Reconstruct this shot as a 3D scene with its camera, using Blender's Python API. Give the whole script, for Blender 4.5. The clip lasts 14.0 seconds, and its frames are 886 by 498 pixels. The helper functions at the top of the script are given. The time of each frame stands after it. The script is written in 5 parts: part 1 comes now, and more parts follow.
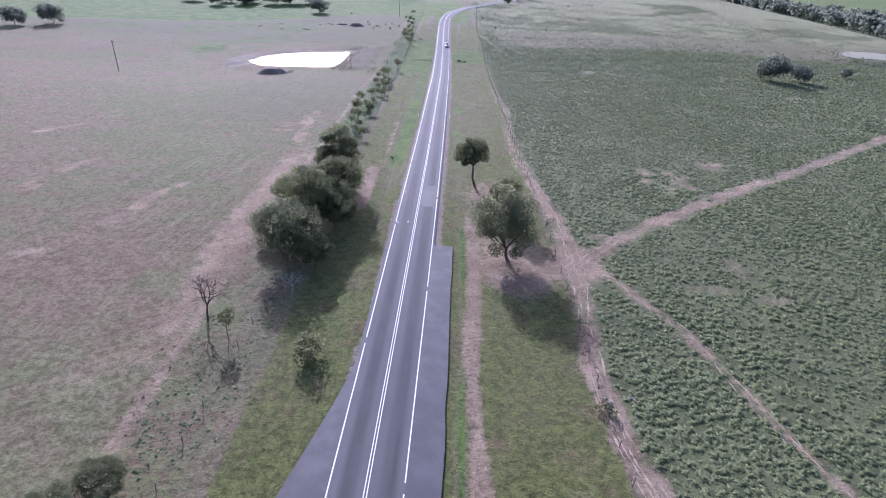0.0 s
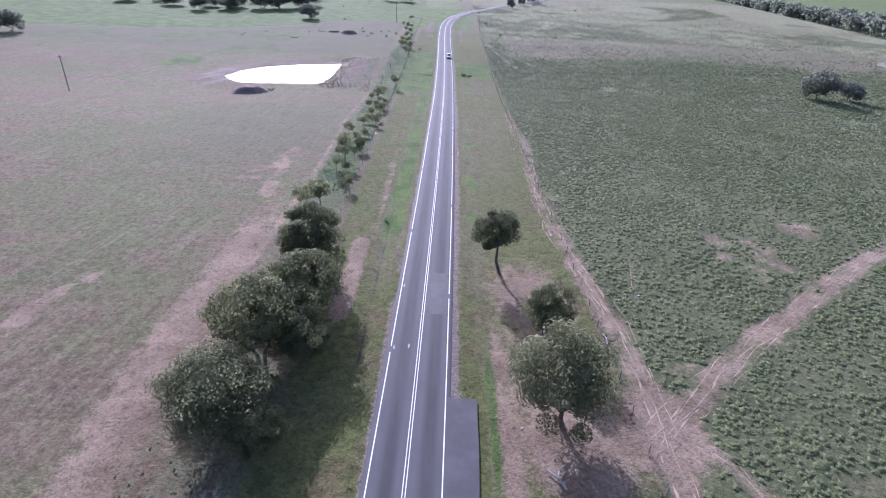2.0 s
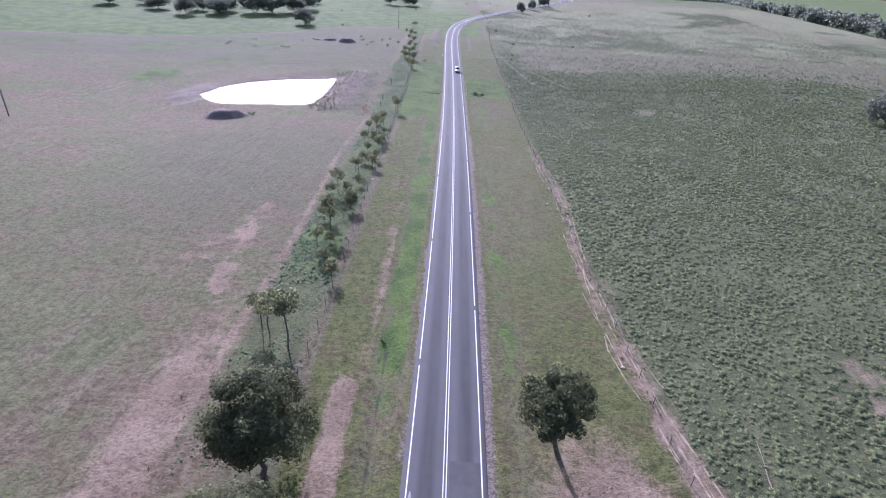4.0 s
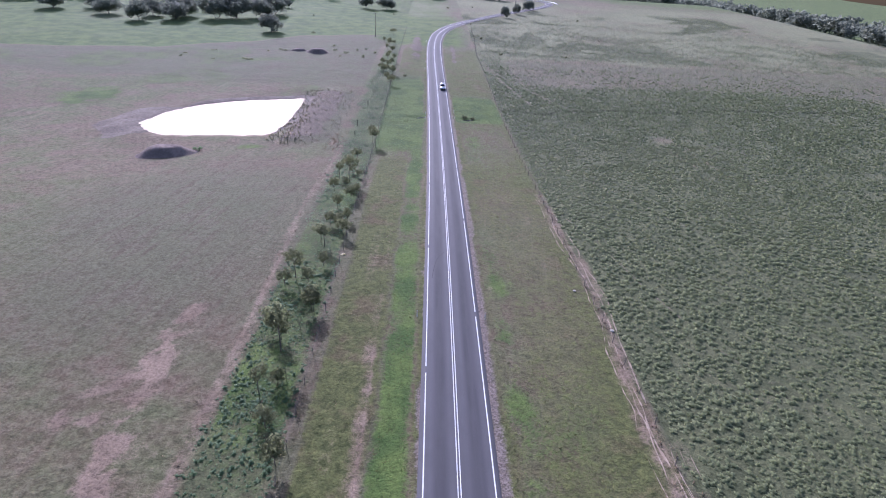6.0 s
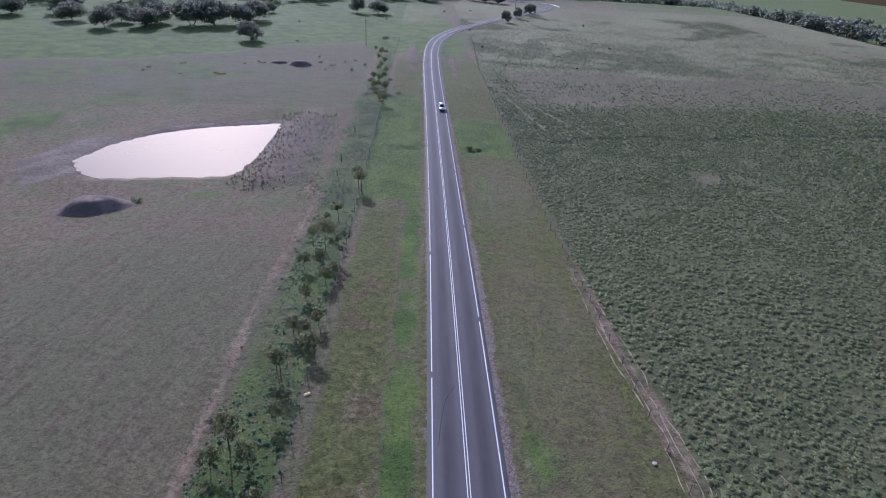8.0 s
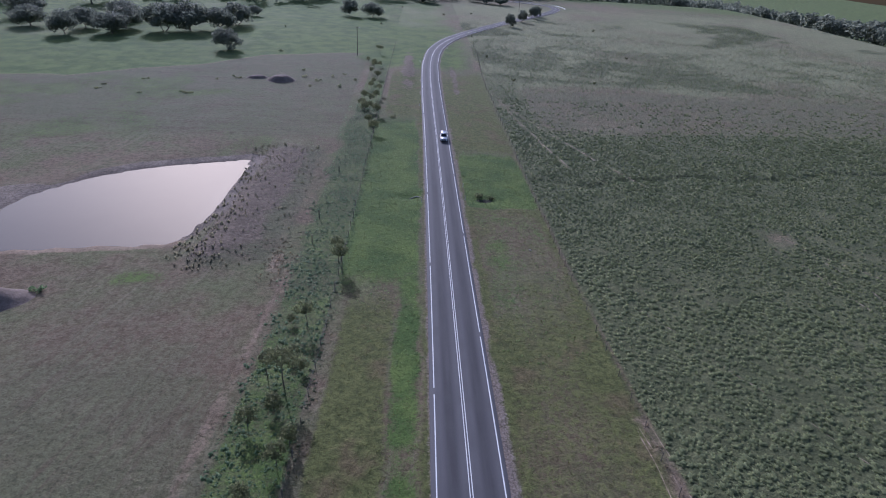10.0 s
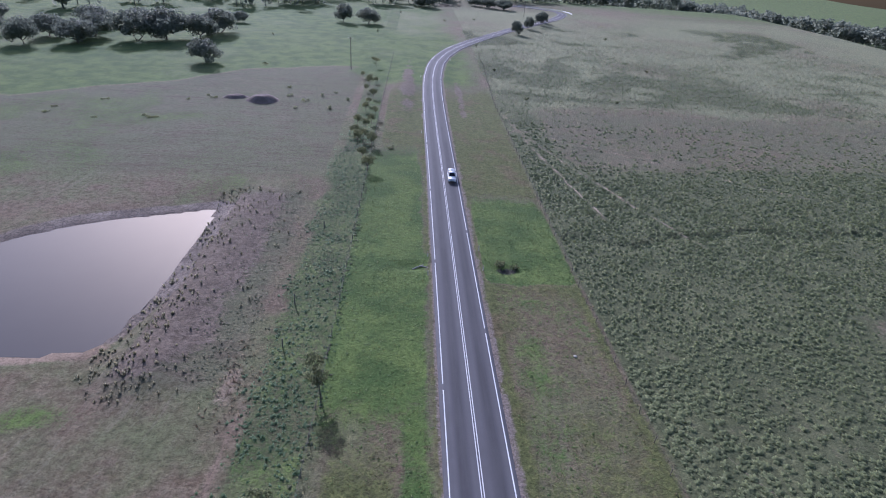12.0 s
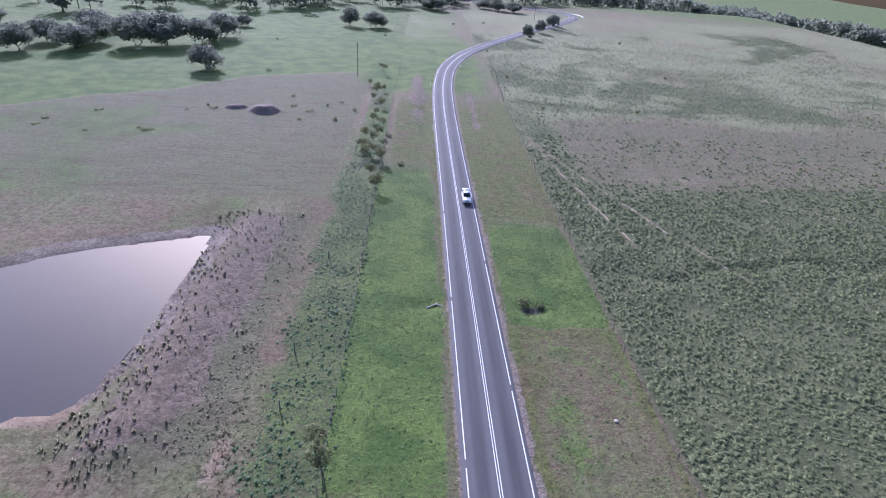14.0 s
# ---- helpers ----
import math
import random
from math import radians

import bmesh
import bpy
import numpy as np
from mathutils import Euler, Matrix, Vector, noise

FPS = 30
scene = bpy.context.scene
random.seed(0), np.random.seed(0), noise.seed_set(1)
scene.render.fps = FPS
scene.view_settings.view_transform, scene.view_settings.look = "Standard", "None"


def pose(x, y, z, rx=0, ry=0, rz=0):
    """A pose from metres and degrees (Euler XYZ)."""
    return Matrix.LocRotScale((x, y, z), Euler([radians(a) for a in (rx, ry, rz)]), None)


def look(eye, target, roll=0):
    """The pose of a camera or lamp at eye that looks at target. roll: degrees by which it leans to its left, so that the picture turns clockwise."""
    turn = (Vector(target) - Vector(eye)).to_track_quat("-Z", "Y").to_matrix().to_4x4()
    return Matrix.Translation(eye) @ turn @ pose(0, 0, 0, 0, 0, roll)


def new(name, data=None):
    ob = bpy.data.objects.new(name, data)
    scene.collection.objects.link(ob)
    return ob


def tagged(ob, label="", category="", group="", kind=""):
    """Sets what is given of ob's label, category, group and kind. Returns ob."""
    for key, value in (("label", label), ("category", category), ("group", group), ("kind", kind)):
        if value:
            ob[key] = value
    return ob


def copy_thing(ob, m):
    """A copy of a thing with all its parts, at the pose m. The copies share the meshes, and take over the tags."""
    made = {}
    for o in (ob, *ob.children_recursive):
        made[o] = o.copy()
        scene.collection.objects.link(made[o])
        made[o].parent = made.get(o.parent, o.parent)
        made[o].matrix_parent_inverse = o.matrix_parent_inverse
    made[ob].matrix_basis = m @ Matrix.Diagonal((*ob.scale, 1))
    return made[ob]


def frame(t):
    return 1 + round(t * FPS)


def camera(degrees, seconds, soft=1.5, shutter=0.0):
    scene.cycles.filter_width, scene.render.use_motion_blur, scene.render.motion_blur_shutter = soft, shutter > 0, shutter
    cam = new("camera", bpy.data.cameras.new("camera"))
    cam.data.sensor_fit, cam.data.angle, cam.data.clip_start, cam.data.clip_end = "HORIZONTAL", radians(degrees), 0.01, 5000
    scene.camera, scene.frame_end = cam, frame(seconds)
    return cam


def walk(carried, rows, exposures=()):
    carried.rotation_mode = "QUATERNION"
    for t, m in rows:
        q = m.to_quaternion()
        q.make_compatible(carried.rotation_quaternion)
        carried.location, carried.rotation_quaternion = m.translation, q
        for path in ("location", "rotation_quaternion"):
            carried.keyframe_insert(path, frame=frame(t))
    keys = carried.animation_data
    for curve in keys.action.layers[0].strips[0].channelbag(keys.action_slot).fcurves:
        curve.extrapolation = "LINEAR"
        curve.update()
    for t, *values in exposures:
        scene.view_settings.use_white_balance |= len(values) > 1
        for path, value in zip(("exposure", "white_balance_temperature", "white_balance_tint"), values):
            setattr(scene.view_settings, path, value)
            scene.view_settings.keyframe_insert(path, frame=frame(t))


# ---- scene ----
cam = camera(79.4, 14.0, soft=1.08)
PATH = [
    (0, (0.111, 0.036, 39.865), (0.129, 1.789, 38.902), 3.0),
    (0.5, (-0.578, 8.221, 39.921), (-0.557, 9.975, 38.959), 3.1),
    (1, (-1.205, 16.035, 39.963), (-1.182, 17.788, 39.0), 3.1),
    (1.5, (-1.898, 24.027, 39.964), (-1.872, 25.781, 39.003), 3.1),
    (2, (-2.568, 31.827, 39.886), (-2.54, 33.581, 38.926), 3.1),
    (2.5, (-3.278, 39.946, 39.817), (-3.247, 41.701, 38.859), 3.2),
    (3, (-3.893, 47.814, 39.786), (-3.865, 49.569, 38.826), 3.2),
    (3.5, (-4.638, 55.815, 39.821), (-4.614, 57.57, 38.863), 3.3),
    (3.7, (-4.932, 58.942, 39.848), (-4.911, 60.697, 38.89), 3.3),
    (5.8, (-7.446, 90.126, 40.891), (-7.35, 91.879, 39.933), 3.9),
    (6, (-7.643, 93.148, 40.917), (-7.546, 94.902, 39.961), 3.7),
    (6.5, (-8.007, 100.859, 40.947), (-7.905, 102.614, 39.992), 3.8),
    (7, (-8.257, 108.382, 40.905), (-8.148, 110.136, 39.95), 3.8),
    (7.5, (-8.392, 116.062, 40.918), (-8.28, 117.816, 39.964), 3.7),
    (8, (-8.4, 123.58, 40.929), (-8.287, 125.334, 39.975), 3.6),
    (8.2, (-8.405, 126.619, 40.951), (-8.293, 128.373, 39.998), 3.5),
    (10.3, (-8.965, 159.247, 42.163), (-8.838, 160.995, 41.2), 3.9),
    (10.5, (-9.054, 162.312, 42.197), (-8.928, 164.06, 41.233), 4.0),
    (11, (-9.342, 169.758, 42.285), (-9.213, 171.506, 41.322), 3.9),
    (11.5, (-9.786, 176.815, 42.397), (-9.654, 178.565, 41.437), 4.0),
    (12, (-10.319, 182.506, 42.473), (-10.182, 184.257, 41.515), 4.1),
    (12.5, (-10.871, 187.177, 42.607), (-10.731, 188.929, 41.652), 4.1),
    (13, (-11.299, 190.397, 42.703), (-11.162, 192.151, 41.751), 4.0),
    (13.5, (-11.594, 192.289, 42.72), (-11.464, 194.043, 41.768), 4.0),
    (14, (-11.761, 193.183, 42.674), (-11.643, 194.937, 41.718), 4.0),
]
walk(cam, [(t, look(e, g, r)) for t, e, g, r in PATH], exposures=[(0.0, 0.64, 5080, 33.0), (3.0, 0.65, 5090, 34.0), (6.0, 0.43, 5070, 35.0), (7.0, 0.19, 5050, 34.0), (8.0, -0.11, 5010, 31.0), (10.5, -0.33, 4990, 28.0), (11.0, -0.25, 4990, 28.0), (12.5, 0.29, 5000, 31.0), (14.0, 0.6, 5000, 33.0)])

# ---- sky and sun ----
SUN_EL, SUN_AZ = radians(28.5), radians(-20)
world = bpy.data.worlds.new("sky")
scene.world = world
world.use_nodes = True
wn = world.node_tree
sky = wn.nodes.new("ShaderNodeTexSky")
sky.sky_type, sky.sun_disc = "NISHITA", False
sky.sun_elevation, sky.sun_rotation = SUN_EL, SUN_AZ
sky.air_density, sky.dust_density, sky.ozone_density = 1.3, 4.0, 1.0
wn.links.new(sky.outputs[0], wn.nodes["Background"].inputs[0])
wn.nodes["Background"].inputs[1].default_value = 0.122
lamp = bpy.data.lights.new("sun", "SUN")
lamp.energy, lamp.angle, lamp.color = 4.25, radians(0.6), (1.0, 0.96, 0.9)
sun = new("sun", lamp)
toward = Vector((math.sin(SUN_AZ) * math.cos(SUN_EL), math.cos(SUN_AZ) * math.cos(SUN_EL), math.sin(SUN_EL)))
sun.matrix_world = look(toward * 300, (0, 0, 0))

# ---- small tools ----
rng = np.random.default_rng(7)


def vnoise(x, y, size, seed=0):
    """Smooth value noise, 0 to 1, with cells of the given size in metres."""
    x, y = np.asarray(x, float), np.asarray(y, float)
    w = 0.7 + 1.3 * seed
    x, y = (x * math.cos(w) + y * math.sin(w)) / size, (y * math.cos(w) - x * math.sin(w)) / size
    xi, yi = np.floor(x), np.floor(y)
    u, v = x - xi, y - yi
    u, v = u * u * (3 - 2 * u), v * v * (3 - 2 * v)

    def h(a, b):
        s = np.sin(a * 127.1 + b * 311.7 + seed * 74.7) * 43758.5453
        return s - np.floor(s)
    return (h(xi, yi) * (1 - u) + h(xi + 1, yi) * u) * (1 - v) + (h(xi, yi + 1) * (1 - u) + h(xi + 1, yi + 1) * u) * v


def fbm(x, y, size, seed=0):
    return 0.55 * vnoise(x, y, size, seed) + 0.3 * vnoise(x, y, size / 2.3, seed + 3) + 0.15 * vnoise(x, y, size / 5.1, seed + 5)


def step(a, b, v):
    u = np.clip((np.asarray(v, float) - a) / (b - a), 0, 1)
    return u * u * (3 - 2 * u)


def bump(x, y, cx, cy, sx, sy):
    return np.exp(-((x - cx) / sx) ** 2 - ((y - cy) / sy) ** 2)


def to_line(x, y, pts):
    """Distance from (x, y) to a line through pts."""
    best = np.full(np.shape(x), 1e9)
    for (ax, ay), (bx, by) in zip(pts, pts[1:]):
        dx, dy = bx - ax, by - ay
        k = np.clip(((x - ax) * dx + (y - ay) * dy) / (dx * dx + dy * dy), 0, 1)
        best = np.minimum(best, np.hypot(x - ax - k * dx, y - ay - k * dy))
    return best


def inside(x, y, pts):
    """Signed distance to a closed outline, negative inside."""
    hit = np.zeros(np.shape(x), bool)
    for (ax, ay), (bx, by) in zip(pts, pts[1:] + pts[:1]):
        cross = (ay > y) != (by > y)
        hit ^= cross & (x < (bx - ax) * (y - ay) / ((by - ay) or 1e-9) + ax)
    d = to_line(x, y, pts + pts[:1])
    return np.where(hit, -d, d)


def raw_mesh(name, verts, tris, smooth=False):
    """A mesh from arrays of corners and of triangles or quads."""
    verts, tris = np.asarray(verts, np.float32), np.asarray(tris, np.int32)
    n, k = tris.shape
    me = bpy.data.meshes.new(name)
    me.vertices.add(len(verts))
    me.vertices.foreach_set("co", verts.ravel())
    me.loops.add(n * k)
    me.loops.foreach_set("vertex_index", tris.ravel())
    me.polygons.add(n)
    me.polygons.foreach_set("loop_start", np.arange(0, n * k, k, dtype=np.int32))
    me.polygons.foreach_set("use_smooth", np.full(n, smooth))
    me.update(calc_edges=True)
    me.validate()
    return me


def joined(pieces):
    """One (verts, faces) pair out of several."""
    vs, fs, n = [], [], 0
    for v, f in pieces:
        vs.append(np.asarray(v, float))
        fs.append(np.asarray(f, int) + n)
        n += len(v)
    return np.concatenate(vs), np.concatenate(fs)


def soften(me, normals):
    """Gives leaf clusters the shading of the round clump they belong to."""
    normals = np.asarray(normals, float)
    normals /= np.linalg.norm(normals, axis=1)[:, None] + 1e-9
    me.polygons.foreach_set("use_smooth", np.full(len(me.polygons), True))
    me.normals_split_custom_set_from_vertices(normals.astype(np.float32))


def part(name, shape, material, parent=None, label="", smooth=False):
    """One mesh object out of a bmesh or a (verts, faces) pair, under a thing or a part."""
    if isinstance(shape, bmesh.types.BMesh):
        me = bpy.data.meshes.new(name)
        shape.to_mesh(me)
        shape.free()
        if smooth:
            me.polygons.foreach_set("use_smooth", np.full(len(me.polygons), True))
    else:
        me = raw_mesh(name, *shape, smooth=smooth)
    me.materials.append(material)
    ob = new(name, me)
    ob.parent = parent
    if label:
        ob["label"] = label
    return ob


def tube(points, radii, sides=6):
    """A tapered tube through points, closed at its end."""
    points = [Vector(p) for p in points]
    vs, fs = [], []
    for i, p in enumerate(points):
        d = (points[min(i + 1, len(points) - 1)] - points[max(i - 1, 0)]).normalized()
        a = d.orthogonal().normalized()
        b = d.cross(a)
        for k in range(sides):
            w = 2 * math.pi * k / sides
            vs.append(p + (a * math.cos(w) + b * math.sin(w)) * radii[i])
    for i in range(len(points) - 1):
        for k in range(sides):
            a, b = i * sides + k, i * sides + (k + 1) % sides
            fs += [(a, b, b + sides), (a, b + sides, a + sides)]
    n = len(vs)
    vs.append(points[-1])
    fs += [((len(points) - 1) * sides + k, (len(points) - 1) * sides + (k + 1) % sides, n) for k in range(sides)]
    return np.array([tuple(v) for v in vs]), np.array(fs)


def box(cx, cy, cz, sx, sy, sz, bevel=0.0):
    bm = bmesh.new()
    bmesh.ops.create_cube(bm, size=1, matrix=Matrix.LocRotScale((cx, cy, cz), None, (sx, sy, sz)))
    if bevel:
        bmesh.ops.bevel(bm, geom=bm.edges[:], offset=bevel, segments=2, affect="EDGES")
    return bm


# ---- materials ----
class Nodes:
    """A short hand for node materials."""

    def __init__(self, name, rough=0.9, spec=0.3):
        self.mat = bpy.data.materials.new(name)
        self.mat.use_nodes = True
        self.t = self.mat.node_tree
        self.b = self.t.nodes["Principled BSDF"]
        self.b.inputs["Roughness"].default_value = rough
        self.b.inputs["Specular IOR Level"].default_value = spec

    def put(self, kind, **values):
        n = self.t.nodes.new("ShaderNode" + kind)
        for k, v in values.items():
            n.inputs[k.replace("_", " ")].default_value = v
        return n

    def link(self, a, b):
        self.t.links.new(a, b)

    def coords(self):
        return self.put("TexCoord").outputs["Object"]

    def noise(self, vec, scale, detail=4.0, rough=0.55, stretch=None):
        if stretch:
            m = self.put("Mapping", Scale=stretch)
            self.link(vec, m.inputs[0])
            vec = m.outputs[0]
        n = self.put("TexNoise", Scale=scale, Detail=detail, Roughness=rough)
        self.link(vec, n.inputs["Vector"])
        return n.outputs["Fac"]

    def ramp(self, fac, stops):
        n = self.t.nodes.new("ShaderNodeValToRGB")
        el = n.color_ramp.elements
        while len(el) < len(stops):
            el.new(0.5)
        for e, (p, c) in zip(el, stops):
            e.position, e.color = p, (*c, 1)
        self.link(fac, n.inputs[0])
        return n.outputs[0]

    def level(self, fac, lo, hi, a=0.0, b=1.0):
        n = self.put("MapRange")
        n.interpolation_type = "SMOOTHSTEP"
        for k, v in zip(range(1, 5), (lo, hi, a, b)):
            n.inputs[k].default_value = v
        self.link(fac, n.inputs[0])
        return n.outputs[0]

    def mix(self, fac, a, b, mode="MIX"):
        n = self.t.nodes.new("ShaderNodeMix")
        n.data_type, n.blend_type = "RGBA", mode
        for v, s in ((fac, n.inputs[0]), (a, n.inputs[6]), (b, n.inputs[7])):
            if isinstance(v, bpy.types.NodeSocket):
                self.link(v, s)
            elif isinstance(v, tuple):
                s.default_value = (*v, 1)
            else:
                s.default_value = v
        return n.outputs[2]

    def math(self, op, a, b=0.0):
        n = self.t.nodes.new("ShaderNodeMath")
        n.operation = op
        for v, s in ((a, n.inputs[0]), (b, n.inputs[1])):
            if isinstance(v, bpy.types.NodeSocket):
                self.link(v, s)
            else:
                s.default_value = v
        return n.outputs[0]

    def bump(self, height, strength, distance):
        n = self.put("Bump", Strength=strength, Distance=distance)
        self.link(height, n.inputs["Height"])
        self.link(n.outputs[0], self.b.inputs["Normal"])

    def colour(self, c):
        if isinstance(c, tuple):
            self.b.inputs["Base Color"].default_value = (*c, 1)
        else:
            self.link(c, self.b.inputs["Base Color"])
        return self


def leaf_material(name, dark, light, translucent=0.25, world_size=9.0):
    """Foliage: every leaf cluster has its own tone, and the tone drifts over the ground."""
    n = Nodes(name, 0.6, 0.25)
    isle = n.put("NewGeometry").outputs["Random Per Island"]
    tone = n.ramp(isle, [(0.0, dark), (1.0, light)])
    place = n.put("NewGeometry").outputs["Position"]
    drift = n.noise(place, 1 / world_size, 3)
    n.colour(n.mix(n.level(drift, 0.3, 0.7, 0.0, 0.6), tone, tuple(0.72 * d + 0.28 * l for d, l in zip(dark, light))))
    n.b.inputs["Transmission Weight"].default_value = 0.0
    n.b.inputs["Subsurface Weight"].default_value = 0.0
    t = n.t.nodes.new("ShaderNodeBsdfTranslucent")
    n.link(n.b.inputs["Base Color"].links[0].from_socket, t.inputs[0])
    m = n.t.nodes.new("ShaderNodeMixShader")
    m.inputs[0].default_value = translucent
    n.link(n.b.outputs[0], m.inputs[1])
    n.link(t.outputs[0], m.inputs[2])
    n.link(m.outputs[0], n.t.nodes["Material Output"].inputs[0])
    return n.mat


def plain(name, c, rough=0.6, metal=0.0, spec=0.4, vary=0.25, scale=6.0, bump_d=0.004):
    """Paint, plastic, metal or wood with a little uneven wear."""
    n = Nodes(name, rough, spec)
    n.b.inputs["Metallic"].default_value = metal
    v = n.noise(n.coords(), scale, 5)
    n.colour(n.mix(n.level(v, 0.3, 0.75, 0.0, 1.0), c, tuple(k * (1 - vary) for k in c)))
    n.bump(v, 0.3, bump_d)
    return n.mat


M_LEAF = leaf_material("gum_leaves", (0.15, 0.165, 0.085), (0.24, 0.255, 0.135), 0.72)
M_LEAF_PALE = leaf_material("grey_green_leaves", (0.17, 0.185, 0.105), (0.28, 0.295, 0.17), 0.72)
M_LEAF_DARK = leaf_material("dark_leaves", (0.12, 0.133, 0.07), (0.205, 0.22, 0.115), 0.7)
# distance haze put into the leaf colour: paler and greyer than near gums
M_LEAF_FAR = leaf_material("hazed_far_leaves", (0.14, 0.16, 0.125), (0.27, 0.29, 0.22), 0.7, 40.0)
M_SCRUB = leaf_material("paddock_weed_leaves", (0.28, 0.315, 0.16), (0.385, 0.418, 0.222), 0.68, 14.0)
M_WEED = leaf_material("roadside_weed_leaves", (0.145, 0.23, 0.11), (0.24, 0.335, 0.165), 0.7, 8.0)
M_LUSH = leaf_material("lush_verge_leaves", (0.14, 0.2, 0.07), (0.24, 0.3, 0.11), 0.65, 8.0)
M_RUSH = leaf_material("dark_rush_blades", (0.25, 0.24, 0.155), (0.41, 0.39, 0.27), 0.65, 5.0)
M_GRASS = leaf_material("verge_grass_blades", (0.14, 0.15, 0.06), (0.24, 0.24, 0.11), 0.5, 10.0)
M_TUFT = leaf_material("bank_tussock_blades", (0.25, 0.23, 0.14), (0.42, 0.39, 0.25), 0.6, 6.0)
M_STRAW = leaf_material("dead_grass_stalks", (0.26, 0.2, 0.13), (0.5, 0.42, 0.3), 0.3, 6.0)
M_BARK = plain("gum_bark", (0.16, 0.13, 0.105), 0.9, 0, 0.2, 0.5, 3.0, 0.02)
M_DEADWOOD = plain("bleached_dead_wood", (0.42, 0.38, 0.33), 0.85, 0, 0.2, 0.4, 8.0)
M_BAREWOOD = plain("dead_twig_wood", (0.13, 0.1, 0.085), 0.9, 0, 0.2, 0.4, 8.0)
M_POST = plain("weathered_post_wood", (0.2, 0.175, 0.15), 0.9, 0, 0.2, 0.4, 5.0)
M_WIRE = plain("rusty_wire", (0.09, 0.08, 0.075), 0.8, 0.0, 0.2)
M_WHITE = plain("white_plastic", (0.78, 0.78, 0.76), 0.45, 0, 0.5, 0.12)
M_STONE = plain("pale_stone", (0.42, 0.39, 0.31), 0.8, 0, 0.3, 0.35, 4.0, 0.02)

# ---- the lie of the land ----
ZK = ((-400, 2.0), (-60, 1.0), (30, 0.5), (90, 0.9), (130, 0.2), (180, -0.6), (225, -2.1), (260, -2.4), (300, -1.9),
      (340, -0.8), (400, 1.5), (460, 3.4), (560, 6.0), (700, 9.0), (900, 10.0))
# the road's centre line, south to north and round the bend
ROAD = ((-6.6, -90), (-5.6, -10), (-4.85, 28), (-3.85, 75), (-2.95, 130), (-2.4, 180), (-2.1, 222), (-2.1, 260), (-2.3, 300), (-2.75, 345),
        (-2.8, 372), (-2.0, 400), (1.0, 428), (8.5, 456), (20.0, 482), (36.0, 512), (55.0, 546), (80.0, 586), (100.0, 622),
        (109.0, 648), (107.0, 668), (94.0, 680), (74.0, 692), (50, 712), (30, 745))
POND = [(-86.9, 243.8), (-84.2, 256.6), (-77.6, 266.4), (-71.2, 272.2), (-63.2, 275.9), (-55.0, 279.0), (-48.5, 281.5), (-47.7, 267.4), (-47.4, 257.6),
        (-47.9, 249.0), (-48.9, 241.0), (-50.8, 237.9), (-60.6, 236.6), (-76.0, 234.0), (-81.4, 236.8)]
WATER_Z = -4.5
FAR_POND = [(226, 333), (224, 318), (236, 312), (262, 316), (272, 332), (255, 345), (236, 342)]
FAR_WATER_Z = 0.3
X_RIGHT_FENCE = 17.6


def glide(xs, ys, v):
    """A smooth curve through knots."""
    xs, ys, v = np.asarray(xs, float), np.asarray(ys, float), np.clip(np.asarray(v, float), xs[0], xs[-1])
    i = np.clip(np.searchsorted(xs, v) - 1, 0, len(xs) - 2)
    m = np.gradient(ys, xs)
    h = xs[i + 1] - xs[i]
    u = (v - xs[i]) / h
    return ((2 * u**3 - 3 * u * u + 1) * ys[i] + (u**3 - 2 * u * u + u) * h * m[i]
            + (3 * u * u - 2 * u**3) * ys[i + 1] + (u**3 - u * u) * h * m[i + 1])


def spread(pts, gap):
    """Points at an even gap along a smooth line through pts."""
    p = np.array(pts, float)
    s = np.concatenate([[0], np.cumsum(np.hypot(*np.diff(p, axis=0).T))])
    t = np.arange(0, s[-1], gap)
    return np.stack([glide(s, p[:, 0], t), glide(s, p[:, 1], t)], 1)


ROAD_LINE = spread(ROAD, 2.0)
ROAD_DIR = np.gradient(ROAD_LINE, axis=0)
ROAD_DIR /= np.linalg.norm(ROAD_DIR, axis=1)[:, None]
ROAD_COARSE = [tuple(p) for p in ROAD_LINE[::6]]


def road_x(y):
    """The centre line's x on the straight."""
    return np.interp(y, [p[1] for p in ROAD[:20]], [p[0] for p in ROAD[:20]])


